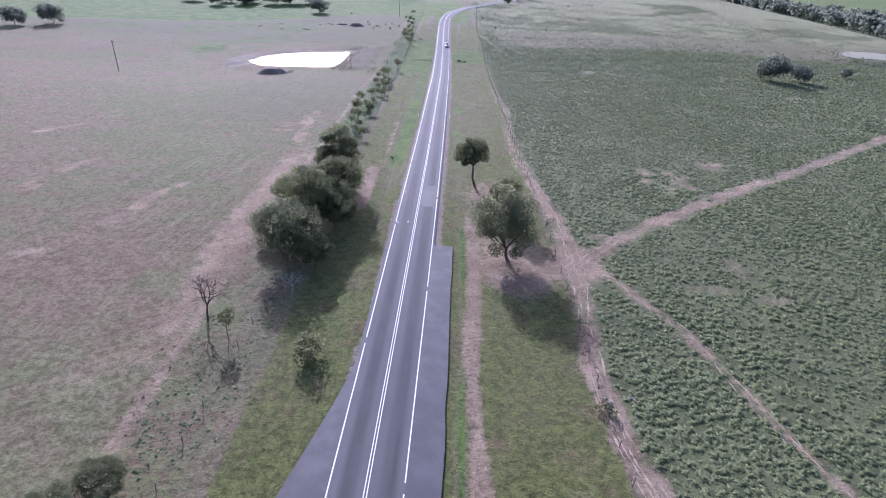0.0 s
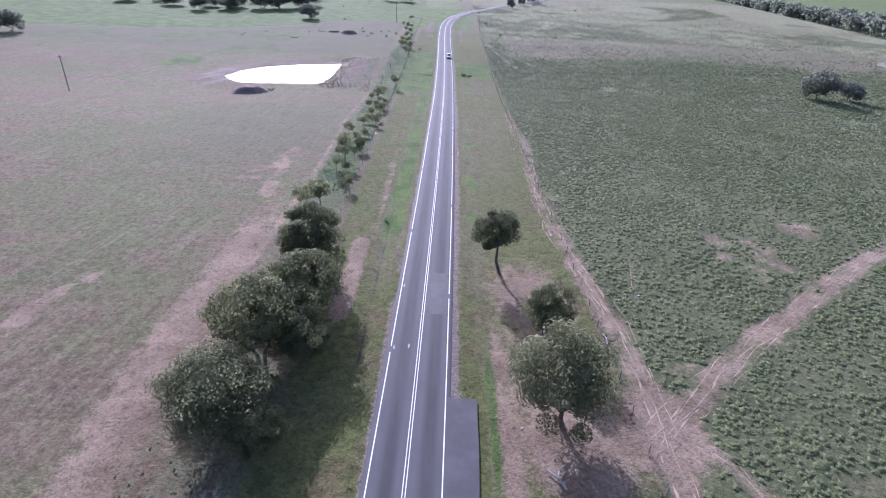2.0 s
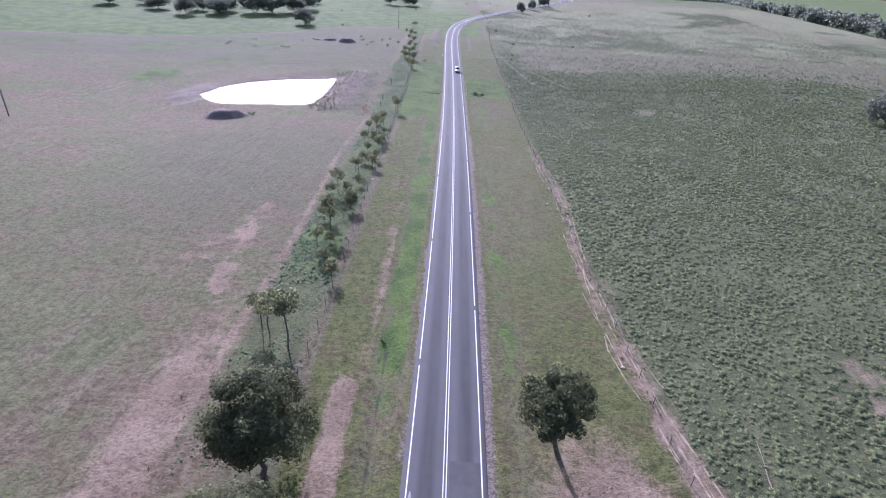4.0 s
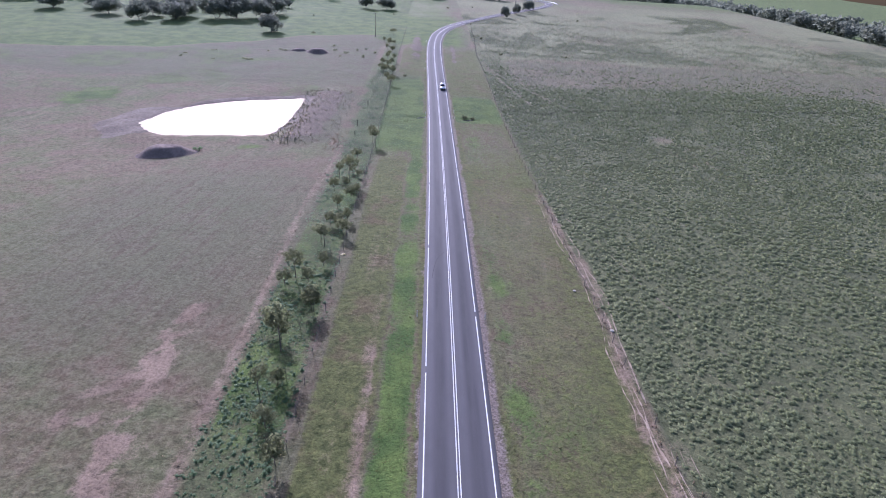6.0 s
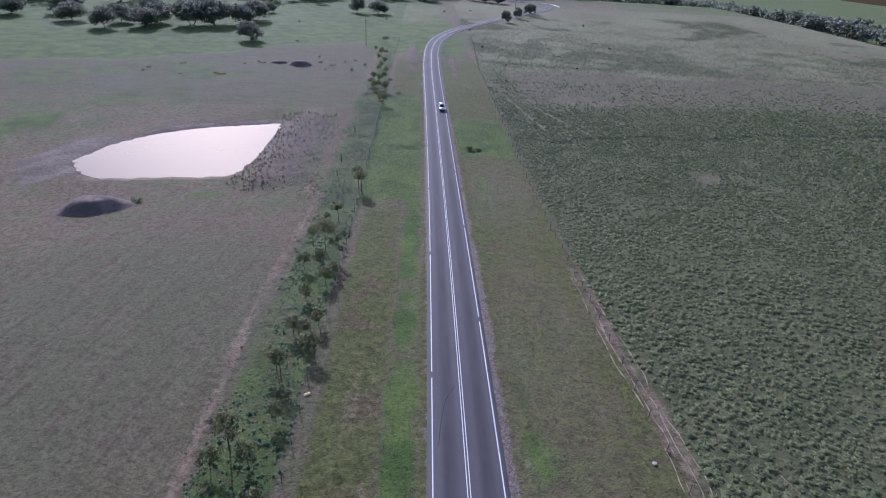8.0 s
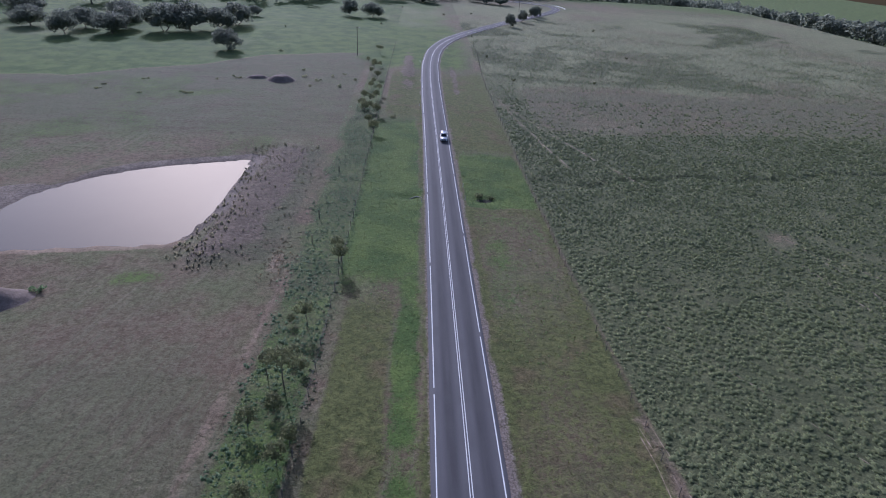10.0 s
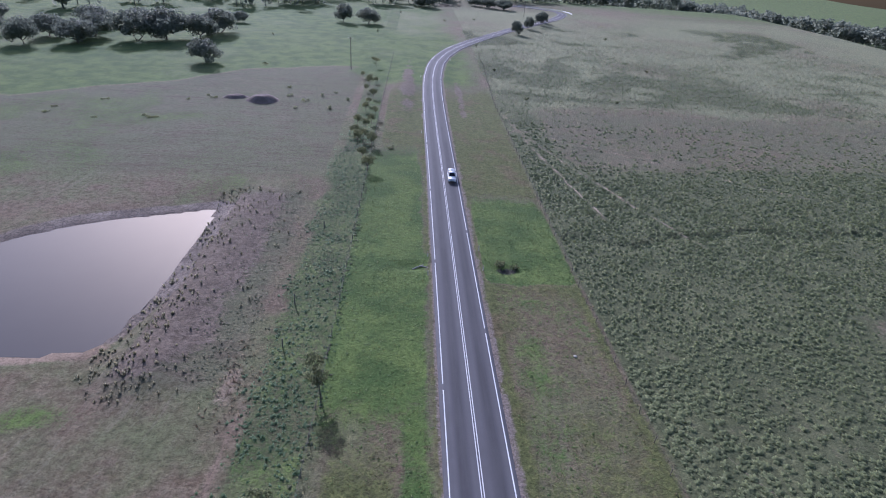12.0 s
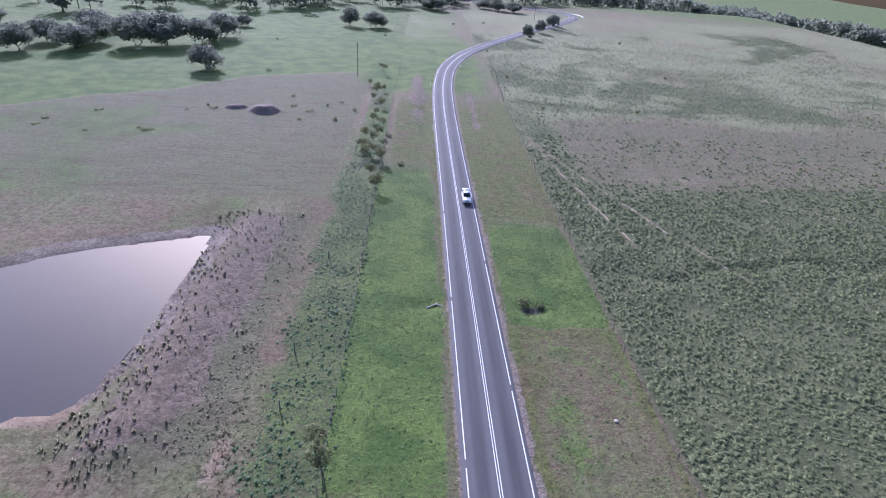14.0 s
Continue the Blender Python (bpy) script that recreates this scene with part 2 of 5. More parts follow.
def land(x, y):
    """Height of the ground without its fine relief."""
    x, y = np.asarray(x, float), np.asarray(y, float)
    z = glide([k[0] for k in ZK], [k[1] for k in ZK], y)
    z = z - 2.6 * bump(x, y, -105, 240, 75, 70) + 2.5 * bump(x, y, 125, 285, 60, 70)
    # the eastern ridge, the creek valley behind it and the slopes beyond
    fall = np.clip(x - (300 + 0.04 * (y - 500)), 0, None)
    z = z - 0.13 * fall * step(0, 40, fall) + 0.175 * np.clip(x - 460, 0, 500)
    # the crest to the north, the dip behind it and far hills
    z = z - 10 * step(760, 900, y) + 45 * step(1300, 2600, y) + 26 * step(500, 1500, -x)
    # the dam's floor, rim and wall
    d = inside(x, y, POND)
    z = np.where(d < 14, z + (WATER_Z + 0.42 + 0.05 * d - z) * (1 - step(1, 14, d)), z)
    z = np.where(d < 0, WATER_Z + 0.05 - 0.9 * step(0, 9, -d), z)
    z = z + 1.0 * np.exp(-((x + 41.5) / 4.0) ** 2) * step(226, 236, y) * (1 - step(284, 296, y)) * step(0.5, 4, d)
    f = inside(x, y, FAR_POND)
    z = np.where(f < 16, z + (FAR_WATER_Z + 0.42 + 0.05 * f - z) * (1 - step(0, 16, f)), z)
    return z


def ground_z(x, y):
    """Height of the ground with its relief."""
    x, y = np.asarray(x, float), np.asarray(y, float)
    z = land(x, y)
    off = np.minimum(to_line(x, y, ROAD_COARSE), 300)
    rough = step(4.5, 11, off)
    z = z + rough * (0.30 * (fbm(x, y, 14, 1) - 0.5) + 0.14 * (vnoise(x, y, 2.2, 4) - 0.5))
    z = z - 0.10 - 0.25 * step(4.0, 8.0, off)
    # drain beside the road, culvert hollow, gully across the eastern paddock
    z = z - 0.3 * np.exp(-((x + 10.4) / 0.7) ** 2) * step(72, 78, y) * (1 - step(110, 116, y))
    z = z - 0.6 * bump(x, y, 6.8, 259.0, 2.6, 1.2) - 0.5 * bump(x, y, -9.5, 259.5, 3.0, 1.2)
    z = z - 0.32 * np.exp(-((y - 269.5 - 0.085 * (x - 18) - 1.6 * np.sin(x / 7.0) - 1.0 * np.sin(x / 2.9)) / 1.3) ** 2) * step(16, 24, x) * (1 - step(180, 240, x))
    # cutting banks at the bend
    z = z + 1.1 * bump(x, y, -13, 375, 5, 32) * step(5, 9, off)
    return z


# ---- what covers the ground ----
TRACK_A = [(18, 66), (21, 69), (32.8, 80.5), (43.5, 89), (60, 102), (79, 115.5), (126, 151), (180, 190)]
TRACK_B = [(20, 70), (24, 67.5), (28.4, 58.7), (31.4, 53), (34, 42.6), (36, 34.8), (38.5, 28), (44, 5)]
RUTS = [(24, 8), (20.5, 26), (18.6, 36), (18.2, 46), (19.8, 60), (20.6, 72), (19.6, 90), (17.6, 106), (16.6, 122), (17.0, 140), (18.5, 160), (17.8, 176), (17.3, 196)]
RUTS_2 = [(21, 72), (21.2, 86), (19.4, 100), (18.4, 116), (19.0, 130)]
PADS = [[(21, 338), (24, 315), (27.6, 295), (30, 280)], [(21, 338), (30, 310), (39.7, 283), (46, 268)],
        [(21, 338), (41.6, 323), (63, 306), (84, 290)], [(16, 330), (21, 338), (19, 352)], [(23, 225), (32, 205), (45, 178)],
        [(19, 190), (24, 172), (27, 158), (33, 140)], [(24, 76), (25, 90), (27, 104)], [(60, 245), (75, 225), (88, 214)], [(62, 250), (66, 232), (68, 212)], [(58, 240), (62, 222), (60, 200)], [(84, 240), (78, 222), (74, 205)]]
DRAIN = [(-95, 433), (-83, 441.4), (-73, 455), (-50, 466), (-33.4, 471), (-9.7, 461)]
SCARS = [[(-33.6, 120.0), (-34.4, 125.0), (-35.8, 131.6), (-36.4, 138.0), (-35.8, 143.0)], [(-38.8, 131.6), (-37.4, 133.9), (-36.7, 137.2), (-36.0, 140.5)], [(-41.1, 131.6), (-40.5, 133.6), (-39.8, 135.1)], [(-73, 86), (-73, 97), (-69.5, 106)], [(-52.2, 75.8), (-50.1, 84.5)], [(-34.6, 122), (-35, 132), (-36, 140)], [(-38, 134), (-36.8, 142), (-35.6, 151)], [(-61, 60), (-57, 66)],
         [(-51, 84), (-48, 92)], [(-94, 120), (-88, 128)]]


def covers(x, y):
    """How much bare soil, lush green, straw and weed lies at each place, and how much dark wet soil and gravel."""
    off = to_line(x, y, ROAD_COARSE)
    side = x - road_x(np.clip(y, -90, 640))
    n1, n2, n3 = fbm(x, y, 5, 11), fbm(x, y, 13, 12), fbm(x, y, 38, 13)
    bare = np.zeros(np.shape(x))

    def add(v):
        np.maximum(bare, np.clip(v, 0, 1), out=bare)
    band = lambda d, w, soft=0.8: 1 - step(w - soft, w + soft, d + 1.2 * (n1 - 0.5))
    add(band(np.abs(x - 4.9 - 0.4 * np.sin(y / 9)), 0.9) * (1 - step(78, 92, y)))
    add(1.1 * bump(x, y, 10.5, 92, 5.5, 10) * (0.5 + n1) * 1.2)
    add(1.25 * bump(x, y, 11.5, 68, 6.5, 9.5) * (0.5 + n1))
    add(bump(x, y, 20.5, 69.5, 3.4, 5.0) * 2.2)
    grit = fbm(x, y, 2.2, 17)
    add(1.1 * band(to_line(x, y, RUTS), 1.5, 1.0) * (1 - step(100, 122, y)) * (0.25 + 1.1 * grit))
    for line, wide, faint in ((TRACK_A, 1.7, 1.0), (TRACK_B, 0.85, 1.0), (RUTS, 1.2, 0.78), (RUTS_2, 0.9, 0.7)):
        add(faint * band(to_line(x, y, line), wide, 1.0) * (0.25 + 1.1 * grit))
    for pad in PADS:
        add((0.6 if pad[0][1] > 300 else 0.34) * band(to_line(x, y, pad), 0.55, 0.7))
    for scar in SCARS:
        add(1.25 * band(to_line(x, y, scar), 1.5, 1.5) * step(0.36, 0.58, 0.35 * n1 + 0.65 * grit))
    add(0.95 * band(np.abs(x + 28.6 - 0.5 * np.sin(y / 17)), 0.85 - 0.25 * step(110, 140, y)) * (1 - step(215, 250, y)) * (0.6 + 0.6 * n1))
    add(0.42 * bump(x, y, -33.0, 170, 4.5, 50) * (0.2 + 1.1 * grit))
    add(1.5 * bump(x, y, -31.4, 82, 3.4, 40) * (0.3 + 1.0 * grit))
    add(0.5 * bump(x, y, -36.0, 40, 9, 28) * (0.3 + n1))
    add(1.25 * band(np.abs(x + 14.2), 1.15) * step(82, 86, y) * (1 - step(104, 109, y)))
    add(0.45 * bump(x, y, -19, 78, 5, 26))
    dam = step(-46.5, -44.5, x) * (1 - step(-34, -29, x + 3 * (n1 - 0.5))) * step(227, 234, y) * (1 - step(284, 293, y))
    add(0.3 * dam * n1)
    d = inside(x, y, POND)
    add(0.75 * (1 - step(0.3, 1.4, d + 1.5 * (n1 - 0.5))))
    add(0.95 * bump(x, y, -30.6, 231.5, 1.8, 5.5) * (0.3 + n1))
    add(1.1 * (1 - step(1.6, 2.6, d + 1.5 * (n1 - 0.5))) * (1 - step(238, 241, y)))
    add(0.6 * bump(x, y, -14.5, 166, 0.9, 22) * (0.2 + 1.2 * grit) + 0.6 * bump(x, y, -12.2, 168, 0.7, 18) * (0.1 + 1.2 * grit))
    add(0.7 * bump(x, y, 12.6, 182, 1.6, 6) * (0.2 + grit) + 0.7 * bump(x, y, 3.2, 158, 0.8, 7) * (0.3 + grit) + 0.5 * bump(x, y, 1.4, 160, 0.5, 12))
    add(0.8 * bump(x, y, 19.0, 163, 1.2, 9) * (0.4 + n1) + 0.7 * bump(x, y, 18.0, 187, 0.9, 9) * (0.4 + n1))
    add(0.75 * bump(x, y, -15.4, 223, 1.0, 5) * (0.2 + grit))
    add(0.9 * bump(x, y, 8.5, 80, 5.0, 28) * (0.1 + 0.5 * n1 + 0.6 * grit))
    add(0.95 * bump(x, y, -12.6, 132, 0.9, 34) * (0.2 + 1.2 * grit) + 0.6 * bump(x, y, -15.4, 128, 1.0, 24) * (0.2 + grit))
    add(0.6 * bump(x, y, 52, 316, 22, 14) * (0.25 + 0.9 * grit))
    add(0.8 * bump(x, y, 62, 244, 5, 6) * (0.2 + n1))
    add(0.9 * bump(x, y, 45.8, 69, 3, 5) * (0.1 + n1) + 0.9 * bump(x, y, 37, 64, 5, 2.2) * (0.1 + n1) + 0.8 * bump(x, y, 46.7, 61.7, 4, 2) * (0.1 + n1))
    for cx, cy in ((49.7, 109.4), (49.7, 102.3), (46.4, 111.1), (48.8, 97.0), (62.3, 118.0), (40.8, 105.8)):
        add(0.85 * bump(x, y, cx, cy, 4.6, 4.6) * step(0.42, 0.62, grit))
    add(0.7 * bump(x, y, 49, 106, 6, 3.5) * (0.1 + n1) + 0.9 * bump(x, y, 27, 78.5, 3.5, 2) * (0.2 + n1))
    add(0.35 * step(0.62, 0.8, n2) * (x > 20))
    lush = np.zeros(np.shape(x))
    left_strip = step(-28.2, -26.8, x) * (1 - step(-20.2, -18.8, x))
    lush = np.maximum(lush, left_strip * (0.25 + 0.45 * n2) * (1 - 0.9 * bump(x, y, -23, 78, 12, 32)))
    north = step(205, 240, y) * (1 - step(300, 335, y))
    lush = np.maximum(lush, north * step(-29, -26, x) * (1 - step(-6.0, -4.2, side + 2.5 * (n1 - 0.5))) * (0.5 + 0.6 * n2))
    rank = north * step(-32, -27, x + 6 * (n1 - 0.5)) * (1 - step(-20.4, -19.4, x))
    lush = np.maximum(lush, 0.95 * rank) * (1 - 0.5 * rank)
    lush = np.maximum(lush, 1.15 * step(253, 256, y + 3 * (n1 - 0.5)) * (1 - step(276, 296, y + 6 * (n1 - 0.5))) * step(4.2, 5.6, side) * (1 - step(16.5, 18.5, x)))
    lush = np.maximum(lush, 0.9 * np.exp(-((side + 6.6) / 2.2) ** 4) * (1 - step(205, 300, y)) * step(70, 112, y + 10 * (n1 - 0.5)) * (0.3 + 0.9 * n1))
    lush = np.maximum(lush, 0.9 * np.exp(-((side - 8.0) / 0.55) ** 2) * (1 - step(74, 92, y)) * (0.5 + n1))
    lush = np.maximum(lush, 0.6 * bump(x, y, 9.5, 165, 7, 60) * (0.05 + 1.1 * n2) + 0.8 * bump(x, y, 3.6, 130, 2.2, 60) * n1)
    lush = np.maximum(lush, 0.55 * step(196, 225, y + 10 * (n2 - 0.5)) * (1 - step(250, 257, y)) * step(4.6, 6.4, side) * (1 - step(15.5, 18, x)) * (0.3 + n1))
    border = np.interp(x, [-400, -128, -105, -89, -69, -34, -28], [300, 347, 363, 374, 397, 409, 410]) + 7 * (n2 - 0.5)
    lush = np.maximum(lush, 0.8 * step(-3, 3, y - border) * (1 - step(-32, -8, x + 14 * (n2 - 0.5))) * (0.5 + 0.6 * n3) + 0.6 * bump(x, y, -58, 361, 16, 4) * (0.2 + n1))
    lush = np.maximum(lush, 0.75 * step(350, 400, y) * step(-42, -28, x + 10 * (n2 - 0.5)) * (1 - step(0, 36, x + 16 * (n2 - 0.5))) * (0.4 + 0.7 * n3))
    lush = np.maximum(lush, 0.95 * bump(x, y, -116, 272, 13, 16) * (0.4 + 0.8 * n1) + 0.6 * bump(x, y, -52, 226, 12, 3.5) * (0.3 + n1))
    lush = np.maximum(lush, 0.5 * (1 - dam) * step(0.5, 0.75, n3) * (1 - step(-31, -29, x)) * step(230, 300, y))
    lush = np.maximum(lush, 0.38 * (1 - dam) * (1 - step(-31, -29, x)) * step(0.36, 0.66, fbm(x, y, 34, 19)) * (1 - 0.7 * bump(x, y, -60, 175, 80, 45)))
    lush = np.maximum(lush, 0.6 * step(620, 800, np.hypot(x, y)))
    straw = np.clip(step(-19.5, -17, x) * (1 - step(17, 19, x)) * (0.45 + 0.55 * n2) * (1 - lush), 0, 1) * (1 - step(370, 420, y + 16 * (n2 - 0.5)))
    straw = np.maximum(straw, 0.5 * np.exp(-((x - 17.5) / 1.2) ** 2) * (0.4 + n1) * (1 - step(370, 410, y)))
    weed = step(17.0, 19.5, x) * (1 - step(330, 400, y))
    weed = np.maximum(weed, 0.5 * step(17.0, 19.5, x) * (1 - step(450, 520, y)) * step(0.45, 0.6, n2))
    weed = np.maximum(weed, 0.8 * step(17.0, 19.5, x) * (1 - step(560, 640, y)) * step(0.5, 0.62, fbm(x, y, 34, 23)))
    weed = weed * (1 - 0.8 * step(296, 318, y + 8 * (n2 - 0.5)) * step(24, 34, x + 8 * (n1 - 0.5)) * (1 - step(366, 372, y)))
    weed = np.maximum(weed, np.maximum(0.6 * rank, 0.6 * left_strip * step(96, 108, y)))
    weed = np.maximum(weed, np.exp(-((y - 377 - 3 * np.sin(x / 13)) / 3.2) ** 2) * step(20, 24, x) * (1 - step(125, 150, x)))
    weed = weed * (1 - 0.85 * bump(x, y, 130, 466, 26, 17)) * (1 - 0.85 * bump(x, y, 141, 405, 16, 18))
    # brown grazed, gum-shaded ground, bare mud, pale dry and hazy grass, red cut banks
    brown = (1 - step(-31, -28.5, x)) * step(286, 312, y + 14 * (n2 - 0.5)) * (1 - step(-3, 3, y - border)) * (0.72 + 0.4 * n3)
    brown = np.maximum(brown, 1.0 * bump(x, y, -48, 178, 30, 46) * (0.5 + 0.8 * n3))
    brown = np.maximum(brown, dam * (0.75 + 0.4 * n1))
    brown = np.maximum(brown, step(210, 232, y) * (1 - step(470, 520, y)) * np.exp(-((side + 6.0) / 2.5) ** 4) * (0.45 + 0.7 * n1))
    brown = np.maximum(brown, 0.9 * bump(x, y, -15.5, 312, 3.2, 13) * (0.4 + n1))
    brown = np.maximum(brown, 0.62 * step(282, 300, y) * (1 - step(410, 450, y)) * step(3.5, 5, side) * (1 - step(15, 17, x)) * (0.35 + n1))
    brown = np.maximum(brown, 0.3 * step(0.5, 0.66, fbm(x, y, 9, 27)) * step(4.6, 6.5, side) * (1 - step(15.5, 17.5, x)) * step(100, 120, y) * (1 - step(238, 250, y)))
    brown = np.maximum(brown, 1.25 * bump(x, y, -14.6, 150, 4.2, 62) * (0.5 + n1))
    # under the western gums: bare ground, with their shade put into the brown
    brown = np.maximum(brown, 1.3 * bump(x, y, -16, 76, 8, 32) * (0.5 + n1))
    brown = np.maximum(brown, 0.8 * bump(x, y, 10, 80, 7, 36) * (0.3 + n1))
    band_e = step(296, 318, y + 8 * (n2 - 0.5)) * step(22, 36, x + 8 * (n1 - 0.5)) * (1 - step(352, 374, y + 14 * (n2 - 0.5)))
    brown = np.maximum(brown, 0.75 * band_e * (0.35 + 0.9 * n2))
    brown = np.maximum(brown, 0.8 * bump(x, y, 130, 466, 26, 17) + 0.9 * bump(x, y, 141, 405, 16, 18))
    mud = 1 - step(1.0, 3.2, d + 4 * (n2 - 0.5) - 9.5 * step(-82, -90, x) * (1 - step(258, 266, y)) - 1.5 * step(262, 270, y))
    mud = mud * (1 - 0.85 * (1 - step(238, 241, y)) * step(-84, -78, x))
    pale = step(17.5, 20, x) * step(300, 330, y) * (0.3 + 0.7 * n3) * (1 - 0.9 * band_e) * (1 - step(600, 760, y))
    # green north paddock lightened: haze put into its ground colour
    pale = np.maximum(pale, 0.8 * step(-3, 3, y - border) * (1 - step(-10, 30, x + 14 * (n2 - 0.5))))
    # one pale spot, and the drain's water glint put into the ground colour
    pale = np.maximum(pale, 0.9 * bump(x, y, -71.7, 421, 3.5, 2.2) + 0.9 * np.exp(-(to_line(x, y, DRAIN) / 1.3) ** 2) * (0.3 + n1))
    red = np.maximum(0.9 * bump(x, y, -11.8, 384, 3.2, 42) * (0.3 + 1.2 * n1), 0.85 * bump(x, y, 6.4, 366, 1.6, 30) * (0.3 + 1.2 * n1))
    red = np.maximum(red, 0.8 * dam * (0.4 + 0.8 * n1) * (1 - 0.7 * step(-38, -32, x)))
    wet = 0.62 * np.exp(-((x + 10.4) / 0.75) ** 2) * (0.6 + 0.6 * n1) * step(72, 78, y) * (1 - step(111, 114, y))
    wet = np.maximum(wet, bump(x, y, 6.8, 259, 2.4, 1.0))
    gravel = (1 - step(3.9, np.where(side > 0, 5.5 - 0.7 * step(180, 230, y), 4.5), off + 1.4 * (n1 - 0.5))) * (0.45 + 0.55 * n1)
    return [np.clip(v, 0, 1) for v in (bare, lush, straw, weed, wet, gravel, mud, brown, pale, red)]


def axis(spans):
    out = []
    for a, b, gap in spans:
        out.append(np.arange(a, b, gap))
    return np.concatenate(out + [[spans[-1][1]]])


gx = axis([(-3000, -1000, 200), (-1000, -400, 40), (-400, -140, 6), (-140, -60, 2.0), (-60, 60, 0.9), (60, 140, 2.0), (140, 400, 6), (400, 1000, 30), (1000, 3000, 200)])
gy = axis([(-600, -60, 30), (-60, 0, 6), (0, 330, 1.05), (330, 460, 2.0), (460, 900, 6), (900, 1500, 40), (1500, 4200, 150)])
X, Y = np.meshgrid(gx, gy)
Z = ground_z(X, Y)
ids = np.arange(X.size).reshape(X.shape)
quads = np.stack([ids[:-1, :-1], ids[:-1, 1:], ids[1:, 1:], ids[1:, :-1]], -1).reshape(-1, 4)
ground_me = raw_mesh("ground", np.stack([X.ravel(), Y.ravel(), Z.ravel()], 1), quads, True)
masks = covers(X.ravel(), Y.ravel())
for label, four in (("cover_a", masks[:3] + masks[9:]), ("cover_b", masks[3:6] + masks[9:]), ("cover_c", masks[6:10])):
    layer = ground_me.color_attributes.new(label, "FLOAT_COLOR", "POINT")
    layer.data.foreach_set("color", np.stack(four, 1).astype(np.float32).ravel())


def ground_material():
    n = Nodes("paddock_ground", 0.95, 0.15)
    n.b.inputs["Sheen Weight"].default_value = 0.07
    n.b.inputs["Sheen Tint"].default_value = (0.85, 0.9, 0.6, 1)
    n.b.inputs["Sheen Roughness"].default_value = 0.4
    p = n.coords()

    def layer(name):
        a = n.put("Attribute")
        a.attribute_name = name
        s = n.put("SeparateColor")
        n.link(a.outputs["Color"], s.inputs[0])
        return (*s.outputs, a.outputs["Alpha"])
    bare, lush, straw, red = layer("cover_a")
    weed, wet, gravel, _ = layer("cover_b")
    mud, brown, pale, _ = layer("cover_c")
    big, mid = n.noise(p, 0.022, 5, 0.6), n.noise(p, 0.16, 5, 0.6)
    fine, grain = n.noise(p, 1.1, 6, 0.65), n.noise(p, 5.0, 5, 0.7)
    speck = n.noise(p, 2.6, 3, 0.75)
    turned = n.put("Mapping", Rotation=(0.0, 0.0, 0.12))
    n.link(p, turned.inputs[0])
    streak = n.noise(turned.outputs[0], 1.3, 4, 0.7, (1.0, 0.045, 1.0))
    apart = n.put("SeparateXYZ")
    n.link(p, apart.inputs[0])
    cross = n.noise(p, 1.0, 4, 0.7, (0.05, 0.7, 1.0))
    northern = n.level(apart.outputs["Y"], 215.0, 235.0)
    mown = n.math("ADD", n.math("MULTIPLY", cross, northern), n.math("MULTIPLY", streak, n.math("SUBTRACT", 1.0, northern)))
    crack = n.put("TexVoronoi", Scale=0.9)
    crack.feature = "DISTANCE_TO_EDGE"
    n.link(p, crack.inputs["Vector"])
    rows_mask = n.level(n.noise(p, 0.035, 3), 0.4, 0.65)

    def edge(mask, lo=0.35, hi=0.65, k=0.55):
        """Frays the border of a mask with the finer grains."""
        v = n.math("ADD", mask, n.math("MULTIPLY", n.math("SUBTRACT", n.math("MULTIPLY", n.math("ADD", fine, grain), 0.5), 0.5), k * 2))
        return n.level(v, lo, hi)
    dry = n.mix(n.level(fine, 0.35, 0.7), (0.145, 0.105, 0.071), (0.203, 0.156, 0.109))
    green = n.mix(n.level(fine, 0.3, 0.7), (0.107, 0.116, 0.053), (0.155, 0.162, 0.08))
    c = n.mix(n.level(n.math("ADD", n.math("MULTIPLY", big, 0.6), n.math("MULTIPLY", mid, 0.4)), 0.405, 0.605), dry, green)
    c = n.mix(n.math("MULTIPLY", n.level(streak, 0.5, 0.62), n.math("MULTIPLY", rows_mask, 0.36)), c, (0.25, 0.21, 0.155))
    c = n.mix(n.math("MULTIPLY", n.level(streak, 0.4, 0.5, 1.0, 0.0), n.math("MULTIPLY", rows_mask, 0.25)), c, (0.1, 0.092, 0.06))
    c = n.mix(edge(brown, 0.3, 0.7, 0.6), c, n.mix(n.level(n.math("ADD", n.math("MULTIPLY", mown, 0.6), n.math("MULTIPLY", fine, 0.4)), 0.38, 0.62), (0.114, 0.096, 0.062), (0.166, 0.146, 0.096)))
    c = n.mix(n.math("MULTIPLY", brown, n.level(n.math("ADD", n.math("MULTIPLY", mid, 0.5), n.math("MULTIPLY", mown, 0.5)), 0.38, 0.56, 0.0, 0.85)), c, (0.122, 0.128, 0.07))
    c = n.mix(edge(pale, 0.3, 0.75, 0.6), c, n.mix(n.level(fine, 0.3, 0.7), (0.17, 0.183, 0.09), (0.25, 0.25, 0.145)))
    c = n.mix(edge(weed), c, n.mix(n.level(mid, 0.35, 0.65), (0.082, 0.094, 0.044), (0.132, 0.14, 0.069)))
    # weed clumps drawn into the colour: paler cell centres, darker gaps between
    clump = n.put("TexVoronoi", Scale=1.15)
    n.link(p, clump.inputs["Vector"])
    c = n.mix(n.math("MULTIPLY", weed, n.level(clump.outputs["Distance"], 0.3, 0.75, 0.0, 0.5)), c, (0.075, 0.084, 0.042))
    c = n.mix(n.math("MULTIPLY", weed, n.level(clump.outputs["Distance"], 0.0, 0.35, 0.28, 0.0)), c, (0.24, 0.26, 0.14))
